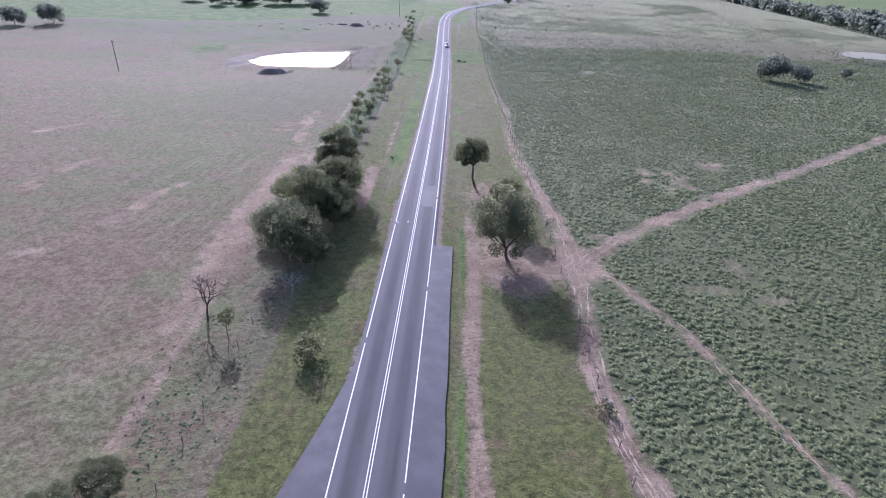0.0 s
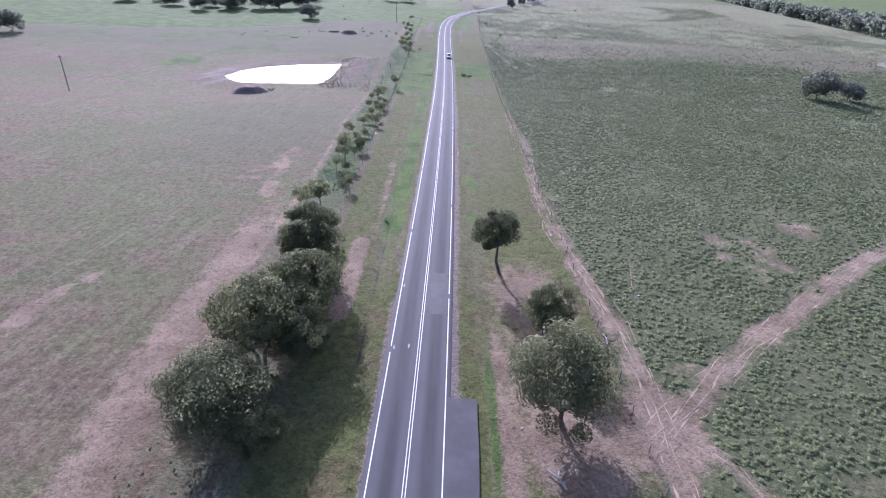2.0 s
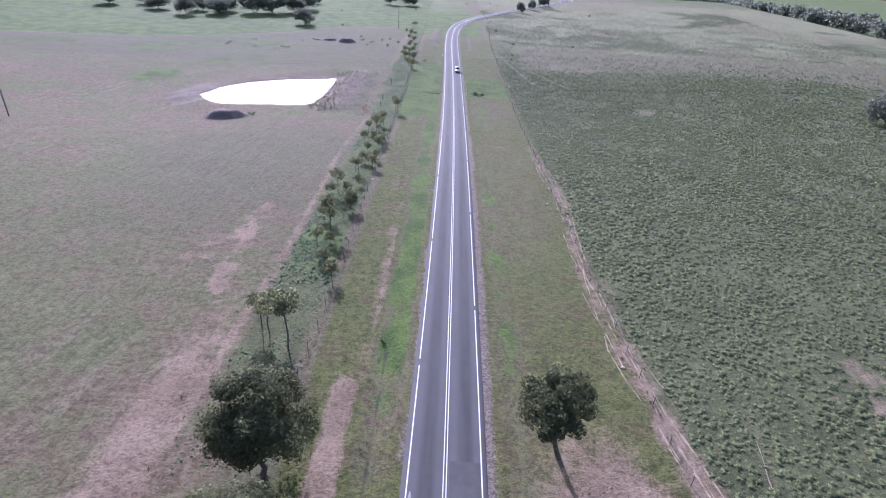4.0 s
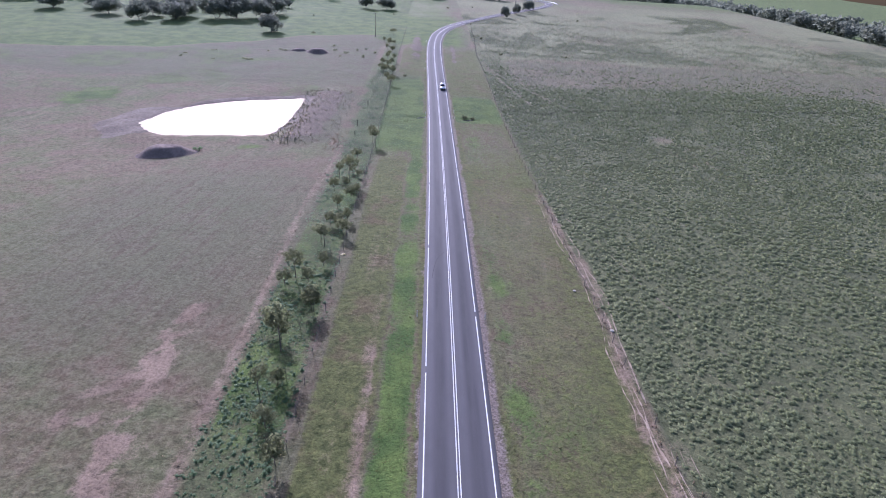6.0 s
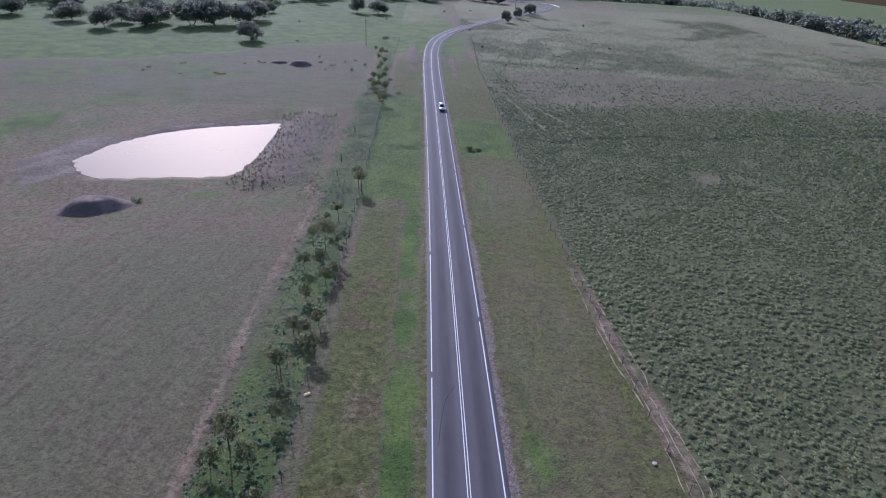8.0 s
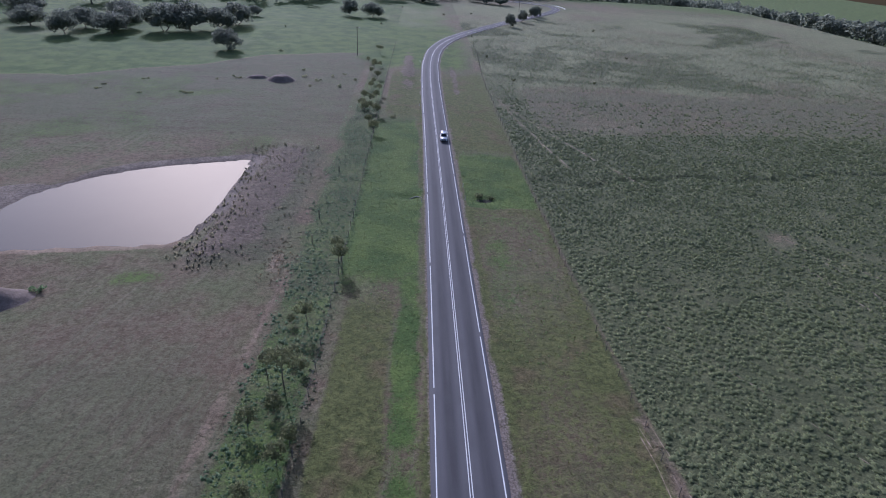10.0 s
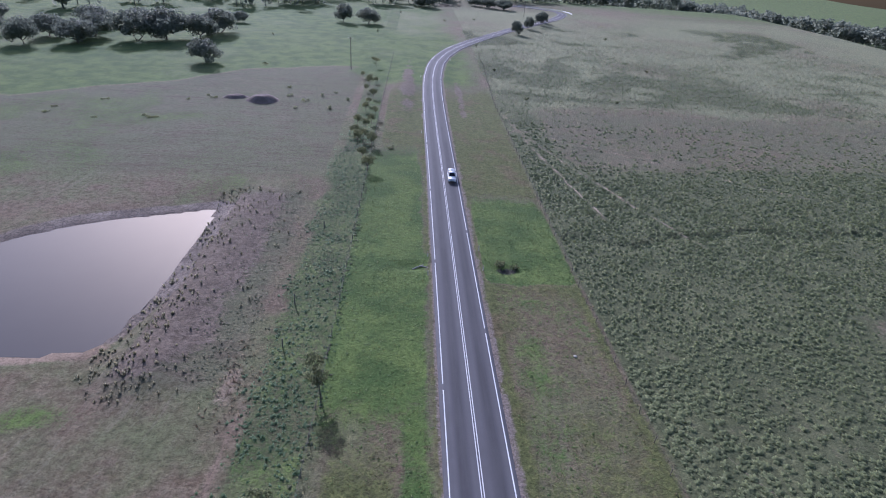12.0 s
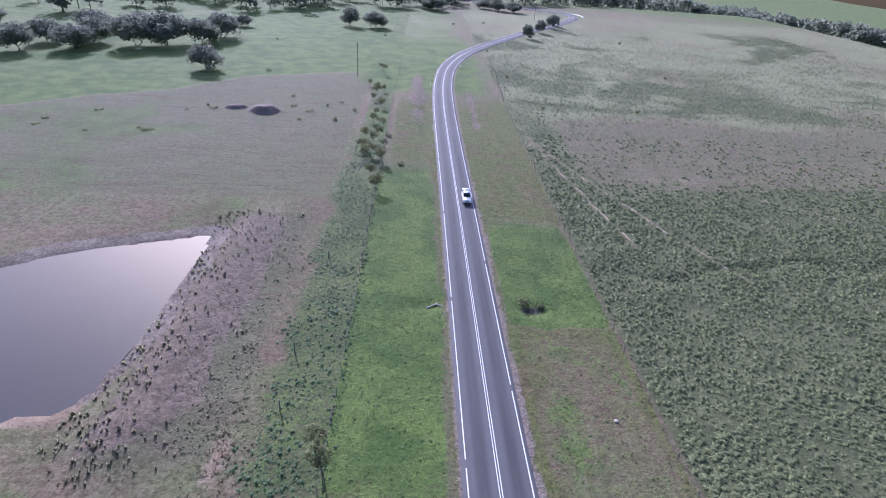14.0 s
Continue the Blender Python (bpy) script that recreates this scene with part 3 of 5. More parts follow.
    c = n.mix(edge(straw), c, n.mix(n.level(mid, 0.5, 0.68), n.mix(n.level(fine, 0.3, 0.7), (0.078, 0.09, 0.031), (0.13, 0.14, 0.049)), n.mix(n.level(fine, 0.3, 0.7), (0.098, 0.08, 0.04), (0.15, 0.125, 0.066))))
    c = n.mix(edge(lush), c, n.mix(n.level(mid, 0.35, 0.65), (0.064, 0.108, 0.028), (0.118, 0.166, 0.043)))
    c = n.mix(edge(bare, 0.3, 0.86, 0.75), c, n.mix(n.level(mid, 0.3, 0.7), (0.188, 0.138, 0.097), (0.3, 0.228, 0.166)))
    c = n.mix(edge(red, 0.35, 0.6, 0.5), c, n.mix(n.level(fine, 0.3, 0.7), (0.128, 0.1, 0.075), (0.2, 0.158, 0.122)))
    soil = n.mix(n.level(mid, 0.35, 0.65), (0.16, 0.128, 0.103), (0.25, 0.207, 0.172))
    soil = n.mix(n.level(crack.outputs["Distance"], 0.0, 0.12, 0.55, 0.0), soil, (0.07, 0.058, 0.05))
    c = n.mix(edge(mud, 0.35, 0.6, 0.4), c, soil)
    c = n.mix(edge(gravel), c, n.mix(n.level(grain, 0.35, 0.65), (0.15, 0.12, 0.103), (0.25, 0.21, 0.18)))
    c = n.mix(edge(wet, 0.4, 0.6, 0.25), c, (0.06, 0.057, 0.048))
    c = n.mix(n.level(grain, 0.25, 0.6, 0.5, 0.0), c, (0.5, 0.46, 0.42), "MULTIPLY")
    c = n.mix(n.level(fine, 0.3, 0.55, 0.35, 0.0), c, (0.45, 0.46, 0.4), "MULTIPLY")
    c = n.mix(n.level(speck, 0.38, 0.5, 0.5, 0.0), c, (0.42, 0.42, 0.38), "MULTIPLY")
    c = n.mix(n.level(speck, 0.56, 0.68, 0.0, 0.45), c, (1.5, 1.45, 1.35), "MULTIPLY")
    n.colour(c)
    n.bump(n.math("ADD", n.math("MULTIPLY", fine, 0.45), n.math("ADD", n.math("MULTIPLY", grain, 0.25), n.math("MULTIPLY", speck, 0.4))), 1.0, 0.3)
    return n.mat


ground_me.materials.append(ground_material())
tagged(new("ground", ground_me), "rolling dry and green grazing land with bare soil and cattle tracks", "ground", kind="structure")


def water(name, outline, z, label):
    n = Nodes("still_dam_water", 0.04, 0.42)
    p = n.coords()
    n.colour(n.mix(n.noise(p, 0.05, 3), (0.055, 0.054, 0.054), (0.075, 0.071, 0.069)))
    n.b.inputs["IOR"].default_value = 1.33
    n.bump(n.noise(p, 2.0, 3, 0.5), 0.03, 0.03)
    pts = spread(outline + outline[:1], 1.0)
    c = pts.mean(axis=0)
    pts = c + (pts - c) * 1.012
    v = np.concatenate([np.c_[pts, np.full(len(pts), z)], [[*c, z]]])
    k = np.arange(len(pts))
    tagged(part(name, (v, np.stack([k, np.roll(k, -1), np.full(len(pts), len(pts))], 1)), n.mat), label, "water", kind="structure")


water("water_1", POND, WATER_Z, "still farm dam reflecting the bright sky")
water("water_2", FAR_POND, FAR_WATER_Z, "small far farm dam reflecting the bright sky")


def draped(x, y):
    """Height of the ground mesh itself."""
    i = np.clip(np.searchsorted(gx, x) - 1, 0, len(gx) - 2)
    j = np.clip(np.searchsorted(gy, y) - 1, 0, len(gy) - 2)
    u, v = (x - gx[i]) / (gx[i + 1] - gx[i]), (y - gy[j]) / (gy[j + 1] - gy[j])
    return (Z[j, i] * (1 - u) + Z[j, i + 1] * u) * (1 - v) + (Z[j + 1, i] * (1 - u) + Z[j + 1, i + 1] * u) * v


# ---- trails that cattle and wheels have worn ----
def trail_material():
    n = Nodes("trodden_pale_soil", 0.95, 0.15)
    p = n.coords()
    a, b = n.noise(p, 0.7, 5, 0.65), n.noise(p, 6.0, 4, 0.7)
    c = n.mix(n.level(a, 0.3, 0.7), (0.28, 0.215, 0.155), (0.42, 0.34, 0.255))
    n.colour(n.mix(n.level(b, 0.3, 0.6, 0.5, 0.0), c, (0.5, 0.45, 0.4), "MULTIPLY"))
    n.bump(b, 0.6, 0.05)
    return n.mat


M_TRAIL = trail_material()


def trail(line, shift, width, seed, label, reach=1.0):
    """A narrow trodden strip that wanders beside a line, with ragged edges and short breaks."""
    pts = spread(line, 0.45)
    pts = pts[:int(len(pts) * reach)]
    d = np.gradient(pts, axis=0)
    d /= np.linalg.norm(d, axis=1)[:, None] + 1e-9
    n = np.stack([d[:, 1], -d[:, 0]], 1)
    s = np.arange(len(pts)) * 0.45
    wander = shift + 0.9 * (vnoise(s, s * 0 + seed, 7.0, seed) - 0.5) + 0.35 * (vnoise(s, s * 0, 2.5, seed + 9) - 0.5)
    half = width / 2 * (0.2 + 0.9 * vnoise(s, s * 0, 1.3, seed + 4)) * np.random.default_rng(seed).uniform(0.35, 1.5, len(s))
    half *= step(0.3, 0.55, vnoise(s, s * 0, 3.5, seed + 6)) * step(0.15, 0.45, vnoise(s, s * 0, 0.9, seed + 7))
    half *= np.minimum(1, np.minimum(s, s[-1] - s) / 4)
    rows = []
    for k in (-1, -0.4, 0.4, 1):
        q = pts + n * (wander + k * half * (1 + 0.3 * (vnoise(s, s * 0 + k, 0.7, seed + 2) - 0.5)))[:, None]
        rows.append(np.c_[q, draped(q[:, 0], q[:, 1]) + (0.015 if abs(k) < 1 else -0.04)])
    v = np.stack(rows, 1)
    k = np.arange(len(pts) * 4).reshape(len(pts), 4)
    q = np.stack([k[:-1, :-1], k[:-1, 1:], k[1:, 1:], k[1:, :-1]], -1).reshape(-1, 4)
    tagged(part("cattle_track", (v.reshape(-1, 3), q), M_TRAIL), label, "track", kind="structure")


count = 0
for line, shifts, width, label in ((TRACK_A, (-1.7, -1.1, -0.4, 0.2, 0.9, 1.5), 0.36, "pale cattle trail trodden through the weeds"), (TRACK_B, (-0.35, 0.0, 0.4), 0.3, "pale cattle trail trodden through the weeds"),
                                   (RUTS, (-1.1, -0.4, 0.3, 0.9), 0.4, "pale trodden trail beside the fence"), (RUTS_2, (-0.8, 0.0, 0.9), 0.28, "pale trodden trail beside the fence")):
    for shift in shifts:
        count += 1
        trail(line, shift, width, count, label)
for line in PADS:
    count += 1
    trail(line, 0.0, 0.8 if line[0][1] > 300 else 0.45 if line[0][0] > 50 else 0.26, count, "narrow cattle trail through the weeds")


# ---- the road ----
def road_material():
    n = Nodes("worn_asphalt", 0.8, 0.25)
    p = n.coords()
    a = n.put("Attribute")
    a.attribute_name = "across"
    u = a.outputs["Fac"]
    # wheel paths: two darker bands in each lane
    lane = n.math("ABSOLUTE", n.math("SUBTRACT", n.math("ABSOLUTE", u), 1.7))
    path = n.level(n.math("ABSOLUTE", n.math("SUBTRACT", lane, 0.05)), 0.25, 1.0)
    along = n.noise(p, 0.8, 5, 0.6, (1.0, 0.06, 1.0))
    grain, blot = n.noise(p, 22.0, 4, 0.7), n.noise(p, 0.25, 4, 0.6)
    c = n.mix(path, (0.056, 0.054, 0.058), (0.112, 0.109, 0.113))
    c = n.mix(n.level(along, 0.35, 0.7, 0.0, 0.6), c, (0.094, 0.09, 0.094))
    c = n.mix(n.level(blot, 0.4, 0.7, 0.0, 0.4), c, (0.08, 0.078, 0.08))
    c = n.mix(n.level(grain, 0.3, 0.7, 0.35, 0.0), c, (0.4, 0.4, 0.4), "MULTIPLY")
    n.colour(c)
    n.bump(grain, 0.4, 0.01)
    return n.mat


def seal_material(name, c):
    n = Nodes(name, 0.7, 0.3)
    p = n.coords()
    g, b = n.noise(p, 14.0, 4, 0.7), n.noise(p, 0.5, 4)
    col = n.mix(n.level(b, 0.35, 0.7), c, tuple(k * 1.4 for k in c))
    n.colour(n.mix(n.level(g, 0.3, 0.7, 0.3, 0.0), col, (0.4, 0.4, 0.4), "MULTIPLY"))
    n.bump(g, 0.4, 0.01)
    return n.mat


def line_paint():
    n = Nodes("worn_line_paint", 0.6, 0.3)
    p = n.coords()
    w = n.noise(p, 3.0, 5, 0.7)
    n.colour(n.mix(n.level(w, 0.5, 0.75, 0.0, 0.6), (0.72, 0.72, 0.7), (0.3, 0.3, 0.3)))
    return n.mat


ROAD_Z = land(ROAD_LINE[:, 0], ROAD_LINE[:, 1])
NORMAL = np.stack([ROAD_DIR[:, 1], -ROAD_DIR[:, 0]], 1)


def ribbon(name, offs, lift, rows=None, keep=None):
    """A strip along the road between offsets to its right, over the rows asked for."""
    rows = np.arange(len(ROAD_LINE)) if rows is None else rows
    offs = [np.broadcast_to(o, (len(rows),)) for o in offs]
    v = np.stack([np.c_[ROAD_LINE[rows] + NORMAL[rows] * o[:, None], ROAD_Z[rows] + lift - 0.018 * np.abs(o)] for o in offs], 1)
    k = np.arange(len(rows) * len(offs)).reshape(len(rows), len(offs))
    q = np.stack([k[:-1, :-1], k[:-1, 1:], k[1:, 1:], k[1:, :-1]], -1).reshape(-1, 4)
    return v.reshape(-1, 3), q, np.stack(offs, 1).ravel()


offs = np.array([-3.85, -3.7, -3.0, -2.2, -1.7, -1.2, -0.5, 0.0, 0.5, 1.2, 1.7, 2.2, 3.0, 3.45, 3.6])
v, q, u = ribbon("road", offs, 0.10)
edge_rows = np.isin(np.arange(len(u)) % len(offs), (0, len(offs) - 1))
v[edge_rows, 2] -= 0.16
road_me = raw_mesh("road", v, q, True)
att = road_me.attributes.new("across", "FLOAT", "POINT")
att.data.foreach_set("value", u.astype(np.float32))
road_me.materials.append(road_material())
tagged(new("road", road_me), "worn two-lane grey asphalt country road", "road", kind="structure")


def rows_between(y0, y1):
    return np.array([i for i in range(len(ROAD_LINE) // 2) if y0 <= ROAD_LINE[i, 1] <= y1])


rows = rows_between(-90, 72.4)
v, q, u = ribbon("shoulder", [3.15, 4.4, 5.5, 6.1 + 0.22 * vnoise(ROAD_LINE[rows, 1], 0 * rows, 3.0, 8)], 0.108, rows)
tagged(part("road_shoulder", (v, q), seal_material("dark_shoulder_seal", (0.062, 0.06, 0.066))), "dark sealed shoulder beside the edge line", "road shoulder", kind="structure")
rows = rows_between(-90, 49)
wide = 3.5 + (4.2 + 0.8 * vnoise(ROAD_LINE[rows, 1], 0 * rows, 4.0, 9)) * (1 - step(20, 50, ROAD_LINE[rows, 1]))
v, q, u = ribbon("shoulder", [-wide, -(wide + 3.4) / 2, np.full(len(rows), -3.4)], 0.108, rows)
tagged(part("road_shoulder", (v, q), bpy.data.materials["dark_shoulder_seal"]), "dark sealed shoulder narrowing to the edge line", "road shoulder", kind="structure")
rows = rows_between(84, 97)
v, q, u = ribbon("patch", [0.25, 1.3, 2.4, 2.95], 0.106, rows)
tagged(part("road_patch", (v, q), seal_material("repair_seal", (0.06, 0.058, 0.061))), "rectangular repair patch in the asphalt lane", "road patch", kind="structure")

PAINT = line_paint()
S = np.concatenate([[0], np.cumsum(np.hypot(*np.diff(ROAD_LINE, axis=0).T))])
GAP_L, GAP_R = 260.7, 272.0
for side, phase, name in ((-3.31, GAP_L, "left"), (3.06, GAP_R, "right")):
    y_of = ROAD_LINE[:, 1]
    s0 = float(np.interp(phase, y_of[:260], S[:260]))
    bits = []
    k = s0 - 30.3 * math.ceil(s0 / 30.3)
    while k < S[-1] - 5:
        a, b = max(k + 0.55, 0), min(k + 29.75, S[-1])
        ss = np.linspace(a, b, 14)
        px, py = np.interp(ss, S, ROAD_LINE[:, 0]), np.interp(ss, S, ROAD_LINE[:, 1])
        nx, ny = np.interp(ss, S, NORMAL[:, 0]), np.interp(ss, S, NORMAL[:, 1])
        pz = np.interp(ss, S, ROAD_Z) + 0.118 - 0.018 * abs(side)
        lo, hi = side - 0.055, side + 0.055
        vv = np.stack([np.c_[px + nx * lo, py + ny * lo, pz], np.c_[px + nx * hi, py + ny * hi, pz]], 1).reshape(-1, 3)
        kk = np.arange(28).reshape(14, 2)
        bits.append((vv, np.stack([kk[:-1, 0], kk[:-1, 1], kk[1:, 1], kk[1:, 0]], 1)))
        k += 30.3
    tagged(part("edge_line", joined(bits), PAINT), "white painted edge line with short breaks", "road marking", kind="structure")
for o in (-0.25, 0.01):
    v, q, u = ribbon("centre", [o - 0.04, o + 0.04], 0.112)
    tagged(part("centre_line", (v, q), PAINT), "white painted double centre line", "road marking", kind="structure")

FADED = seal_material("faded_spot_paint", (0.24, 0.24, 0.235))
for o, y in ((-2.95, 92.3), (-2.95, 79.3), (-1.3, 79.6)):
    rnd = random.Random(int(y * 10))
    ring = [(o + 0.13 * math.cos(a) * rnd.uniform(0.5, 1.1), y + 0.5 * math.sin(a) * rnd.uniform(0.5, 1.1)) for a in [k * math.pi / 5 for k in range(10)]]
    v = [(float(road_x(b)) + a, b, float(land(float(road_x(b)), b)) + 0.112 - 0.018 * abs(a)) for a, b in ring + [(o, y)]]
    tagged(part("paint_mark", (np.array(v), np.array([(k, (k + 1) % 10, 10) for k in range(10)])), FADED), "worn white paint spot on the asphalt", "road marking", kind="structure")


def road_crack(pts):
    """A thin sealed crack wandering over the lane."""
    line = spread(pts, 0.5)
    d = np.gradient(line, axis=0)
    d /= np.linalg.norm(d, axis=1)[:, None] + 1e-9
    side_v = np.stack([d[:, 1], -d[:, 0]], 1) * 0.035
    off = line[:, 0] - road_x(line[:, 1])
    z = land(road_x(line[:, 1]), line[:, 1]) + 0.106 - 0.018 * np.abs(off)
    v = np.stack([np.c_[line - side_v, z], np.c_[line + side_v, z]], 1).reshape(-1, 3)
    k = np.arange(len(line) * 2).reshape(-1, 2)
    q = np.stack([k[:-1, 0], k[:-1, 1], k[1:, 1], k[1:, 0]], 1)
    tagged(part("road_crack", (v, q), CRACK), "thin dark crack in the worn asphalt", "road crack", kind="structure")


CRACK = seal_material("crack_filler", (0.022, 0.021, 0.022))
road_crack([(-5.30, 159.7), (-4.90, 163.2), (-4.30, 166.0), (-3.10, 168.3)])

# ---- plants ----
def cards(centres, size, up=0.3, rnd=rng, facing=None):
    """Small four-cornered leaf clusters at the centres, turned at random or roughly to the way they face."""
    n = len(centres)
    a = rnd.normal(size=(n, 3))
    a[:, 2] *= up + 0.5
    if facing is not None:
        a = np.cross(facing, a)
    a /= np.linalg.norm(a, axis=1)[:, None]
    b = np.cross(a, rnd.normal(size=(n, 3)) if facing is None else facing)
    b /= np.linalg.norm(b, axis=1)[:, None]
    s = size * rnd.uniform(0.6, 1.3, n)[:, None]
    a, b = a * s * 0.62, b * s * 0.4
    lift = np.cross(a, b)
    lift /= np.linalg.norm(lift, axis=1)[:, None] + 1e-9
    v = np.stack([centres - a, centres - b + lift * s * 0.12, centres + a, centres + b + lift * s * 0.12], 1).reshape(-1, 3)
    k = np.arange(n) * 4
    return v, np.concatenate([np.stack([k, k + 1, k + 2], 1), np.stack([k, k + 2, k + 3], 1)])


def crown_points(blobs, per_area, rnd):
    """Points near the surface of leafy clumps, thinner below."""
    out = []
    for c, r, flat in blobs:
        n = int(per_area * 4 * math.pi * r * r)
        d = rnd.normal(size=(n, 3))
        d /= np.linalg.norm(d, axis=1)[:, None]
        d = d[(d[:, 2] > -0.3) | (rnd.random(n) < 0.5)]
        rad = r * rnd.uniform(0.62, 1.05, len(d))[:, None]
        out.append(np.array(c) + d * rad * np.array([1, 1, flat]))
    return np.concatenate(out)


def make_tree(name, height, width, seed, leaf, label, size=0.23, leaves=8000, tips=44, stems=1, low=0.3, lean=(0.0, 0.0), clump=0.12, full=1.0, bark=None, category="tree", thick=1.0):
    """A gum tree: stems that fork into limbs, twigs that reach a lobed dome, and loose sprays of hanging leaves round each twig."""
    rnd = np.random.default_rng(seed)
    root = new(name)
    root.empty_display_size = 0.3
    trunk_r = (0.02 * height + 0.03) * thick
    half_w, half_h = width / 2, height * (1 - low) / 2
    mid = np.array([lean[0], lean[1], height * low + half_h])
    # the outline swells and shrinks in a few broad lobes
    lobes = rnd.normal(size=(7, 3))
    lobes /= np.linalg.norm(lobes, axis=1)[:, None]
    lobe_k = rnd.uniform(-0.24, 0.2, 7)
    wood, ends = [], []
    for s in range(stems):
        w = 2 * math.pi * (s / stems + rnd.uniform(-0.1, 0.1))
        apart = 0.0 if stems == 1 else 1.0
        base = np.array([math.cos(w) * 0.3 * apart, math.sin(w) * 0.3 * apart, -0.3])
        fork = np.array([mid[0] * 0.6 + math.cos(w) * half_w * 0.26 * apart, mid[1] * 0.6 + math.sin(w) * half_w * 0.26 * apart, height * (low + 0.1)])
        bow = (base + fork) / 2 + np.append(rnd.normal(size=2) * 0.02 * height, 0)
        r = trunk_r / stems ** 0.4
        wood.append(tube([base, base + (bow - base) * 0.15 + (0, 0, 0.1), bow, fork], [r * 1.5, r * 1.1, r * 0.92, r * 0.78], 8))
        for k in range(max(3, 7 // stems)):
            v = w + 2 * math.pi * (k * 0.382 + rnd.uniform(-0.08, 0.08))
            reach = rnd.uniform(0.3, 0.55) * half_w
            end = mid + np.array([math.cos(v) * reach, math.sin(v) * reach, half_h * rnd.uniform(-0.25, 0.45)])
            bend = (fork + end) / 2 + np.array([math.cos(v), math.sin(v), -0.4]) * 0.06 * width
            wood.append(tube([fork * 0.99, bend, end], [r * 0.55, r * 0.4, r * 0.24], 6))
            ends.append(end)
    ends = np.array(ends)
    pts, outs = [], []
    for k in range(tips):
        up = 1 - 1.42 * full * (k + 0.5) / tips
        v = 2.39996 * k + rnd.uniform(-0.3, 0.3)
        d = np.array([math.cos(v) * math.sqrt(1 - up * up), math.sin(v) * math.sqrt(1 - up * up), up])
        far = 0.78 + float(np.sum(lobe_k * np.clip(lobes @ d, 0, 1) ** 4)) + rnd.uniform(-0.16, 0.08)
        if k % 5 == 4:
            far *= 0.55
        tip = mid + d * far * np.array([half_w, half_w, half_h])
        near = ends[np.argmin(np.linalg.norm(ends - tip, axis=1))]
        wood.append(tube([near, (near + tip) / 2 + rnd.normal(size=3) * 0.02 * width + (0, 0, 0.03 * height), tip], [trunk_r * 0.17, trunk_r * 0.11, trunk_r * 0.04], 4))
        n = int(leaves / tips * rnd.uniform(0.6, 1.4))
        spread_k = width * clump * rnd.uniform(0.75, 1.25)
        q = rnd.normal(size=(n, 3))
        q *= (np.minimum(1, 1.7 / (np.linalg.norm(q, axis=1) + 1e-9)) * spread_k * 0.62)[:, None]
        q[:, 2] *= 0.72
        pts.append(tip + q)
        outs.append(d * 0.9 + q / spread_k + np.array([0, 0, 0.15]))
    part("trunk", joined(wood), bark or M_BARK, root, "rough grey-brown trunk and limbs", True)
    pts, outs = np.concatenate(pts), np.concatenate(outs)
    keep = pts[:, 2] > 0.05
    pts, outs = pts[keep], outs[keep]
    part("crown", cards(pts, size, rnd=rnd, facing=outs + rnd.normal(size=outs.shape) * 0.5), leaf, root)
    tagged(root, label, category)
    root.location = (0, 0, -500)
    return root


def place(tree, x, y, turn=0.0, size=1.0, squash=1.0, group="", sink=0.1):
    m = Matrix.LocRotScale((x, y, float(ground_z(x, y)) - sink), Euler((0, 0, turn)), (size, size, size * squash))
    ob = copy_thing(tree, m)
    if group:
        ob["group"] = group
    return ob


def drop(tree):
    """Takes the pattern tree away once its copies stand."""
    for o in (*tree.children_recursive, tree):
        bpy.data.objects.remove(o)


gum_spread = make_tree("gum_tree", 9.4, 10.6, 1, M_LEAF_PALE, "spreading gum tree with grey-green leaves", stems=3, low=0.16, full=1.1, leaves=17000, tips=60)
gum_twin = make_tree("gum_tree", 9.6, 9.4, 2, M_LEAF, "twin-stemmed gum tree with dark olive leaves", stems=2, low=0.18, full=1.12, leaves=15000, tips=54)
gum_dark = make_tree("gum_tree", 11.0, 8.2, 3, M_LEAF_DARK, "dense dark-leaved gum tree by the ditch", low=0.06, full=1.25, leaves=17000, tips=60)
gum_broad = make_tree("gum_tree", 12.4, 10.4, 14, M_LEAF_PALE, "large spreading gum tree over trampled bare soil", low=0.08, full=1.25, leaves=18000, tips=64, lean=(-0.9, 0.0))
gum_lone = make_tree("gum_tree", 10.0, 7.0, 4, M_LEAF_DARK, "lone gum tree with a round crown on a clear trunk", low=0.36, leaves=11000, tips=46, lean=(-1.2, 0.0))
young = make_tree("young_tree", 4.8, 2.9, 5, M_LEAF, "slender young tree in the weedy roadside strip", size=0.19, low=0.48, leaves=900, tips=12, thick=0.5, clump=0.16)
young_b = make_tree("young_tree", 3.4, 2.6, 6, M_LEAF, "bushy young tree in the weedy roadside strip", size=0.19, low=0.2, leaves=900, tips=13, thick=0.5, clump=0.16)
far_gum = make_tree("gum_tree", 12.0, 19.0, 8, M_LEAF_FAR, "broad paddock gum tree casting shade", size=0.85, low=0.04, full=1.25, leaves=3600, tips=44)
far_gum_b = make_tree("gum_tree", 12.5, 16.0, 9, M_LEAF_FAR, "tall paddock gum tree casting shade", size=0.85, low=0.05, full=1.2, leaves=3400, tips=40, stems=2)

G1 = "gum trees along the roadside"
place(gum_dark, -19.2, 94.0, 1.1, 1.06, 1.0, G1)
place(gum_twin, -17.8, 84.2, 2.0, 1.05, 0.92, G1)
place(gum_twin, -16.4, 76.5, 3.3, 0.72, 0.95, G1)
place(gum_twin, -17.2, 64.0, 5.0, 0.6, 0.95, G1)
place(gum_twin, -22.4, 86.0, 4.4, 0.6, 0.9, G1)
place(gum_twin, -20.8, 76.6, 0.3, 1.08, 1.0, G1)
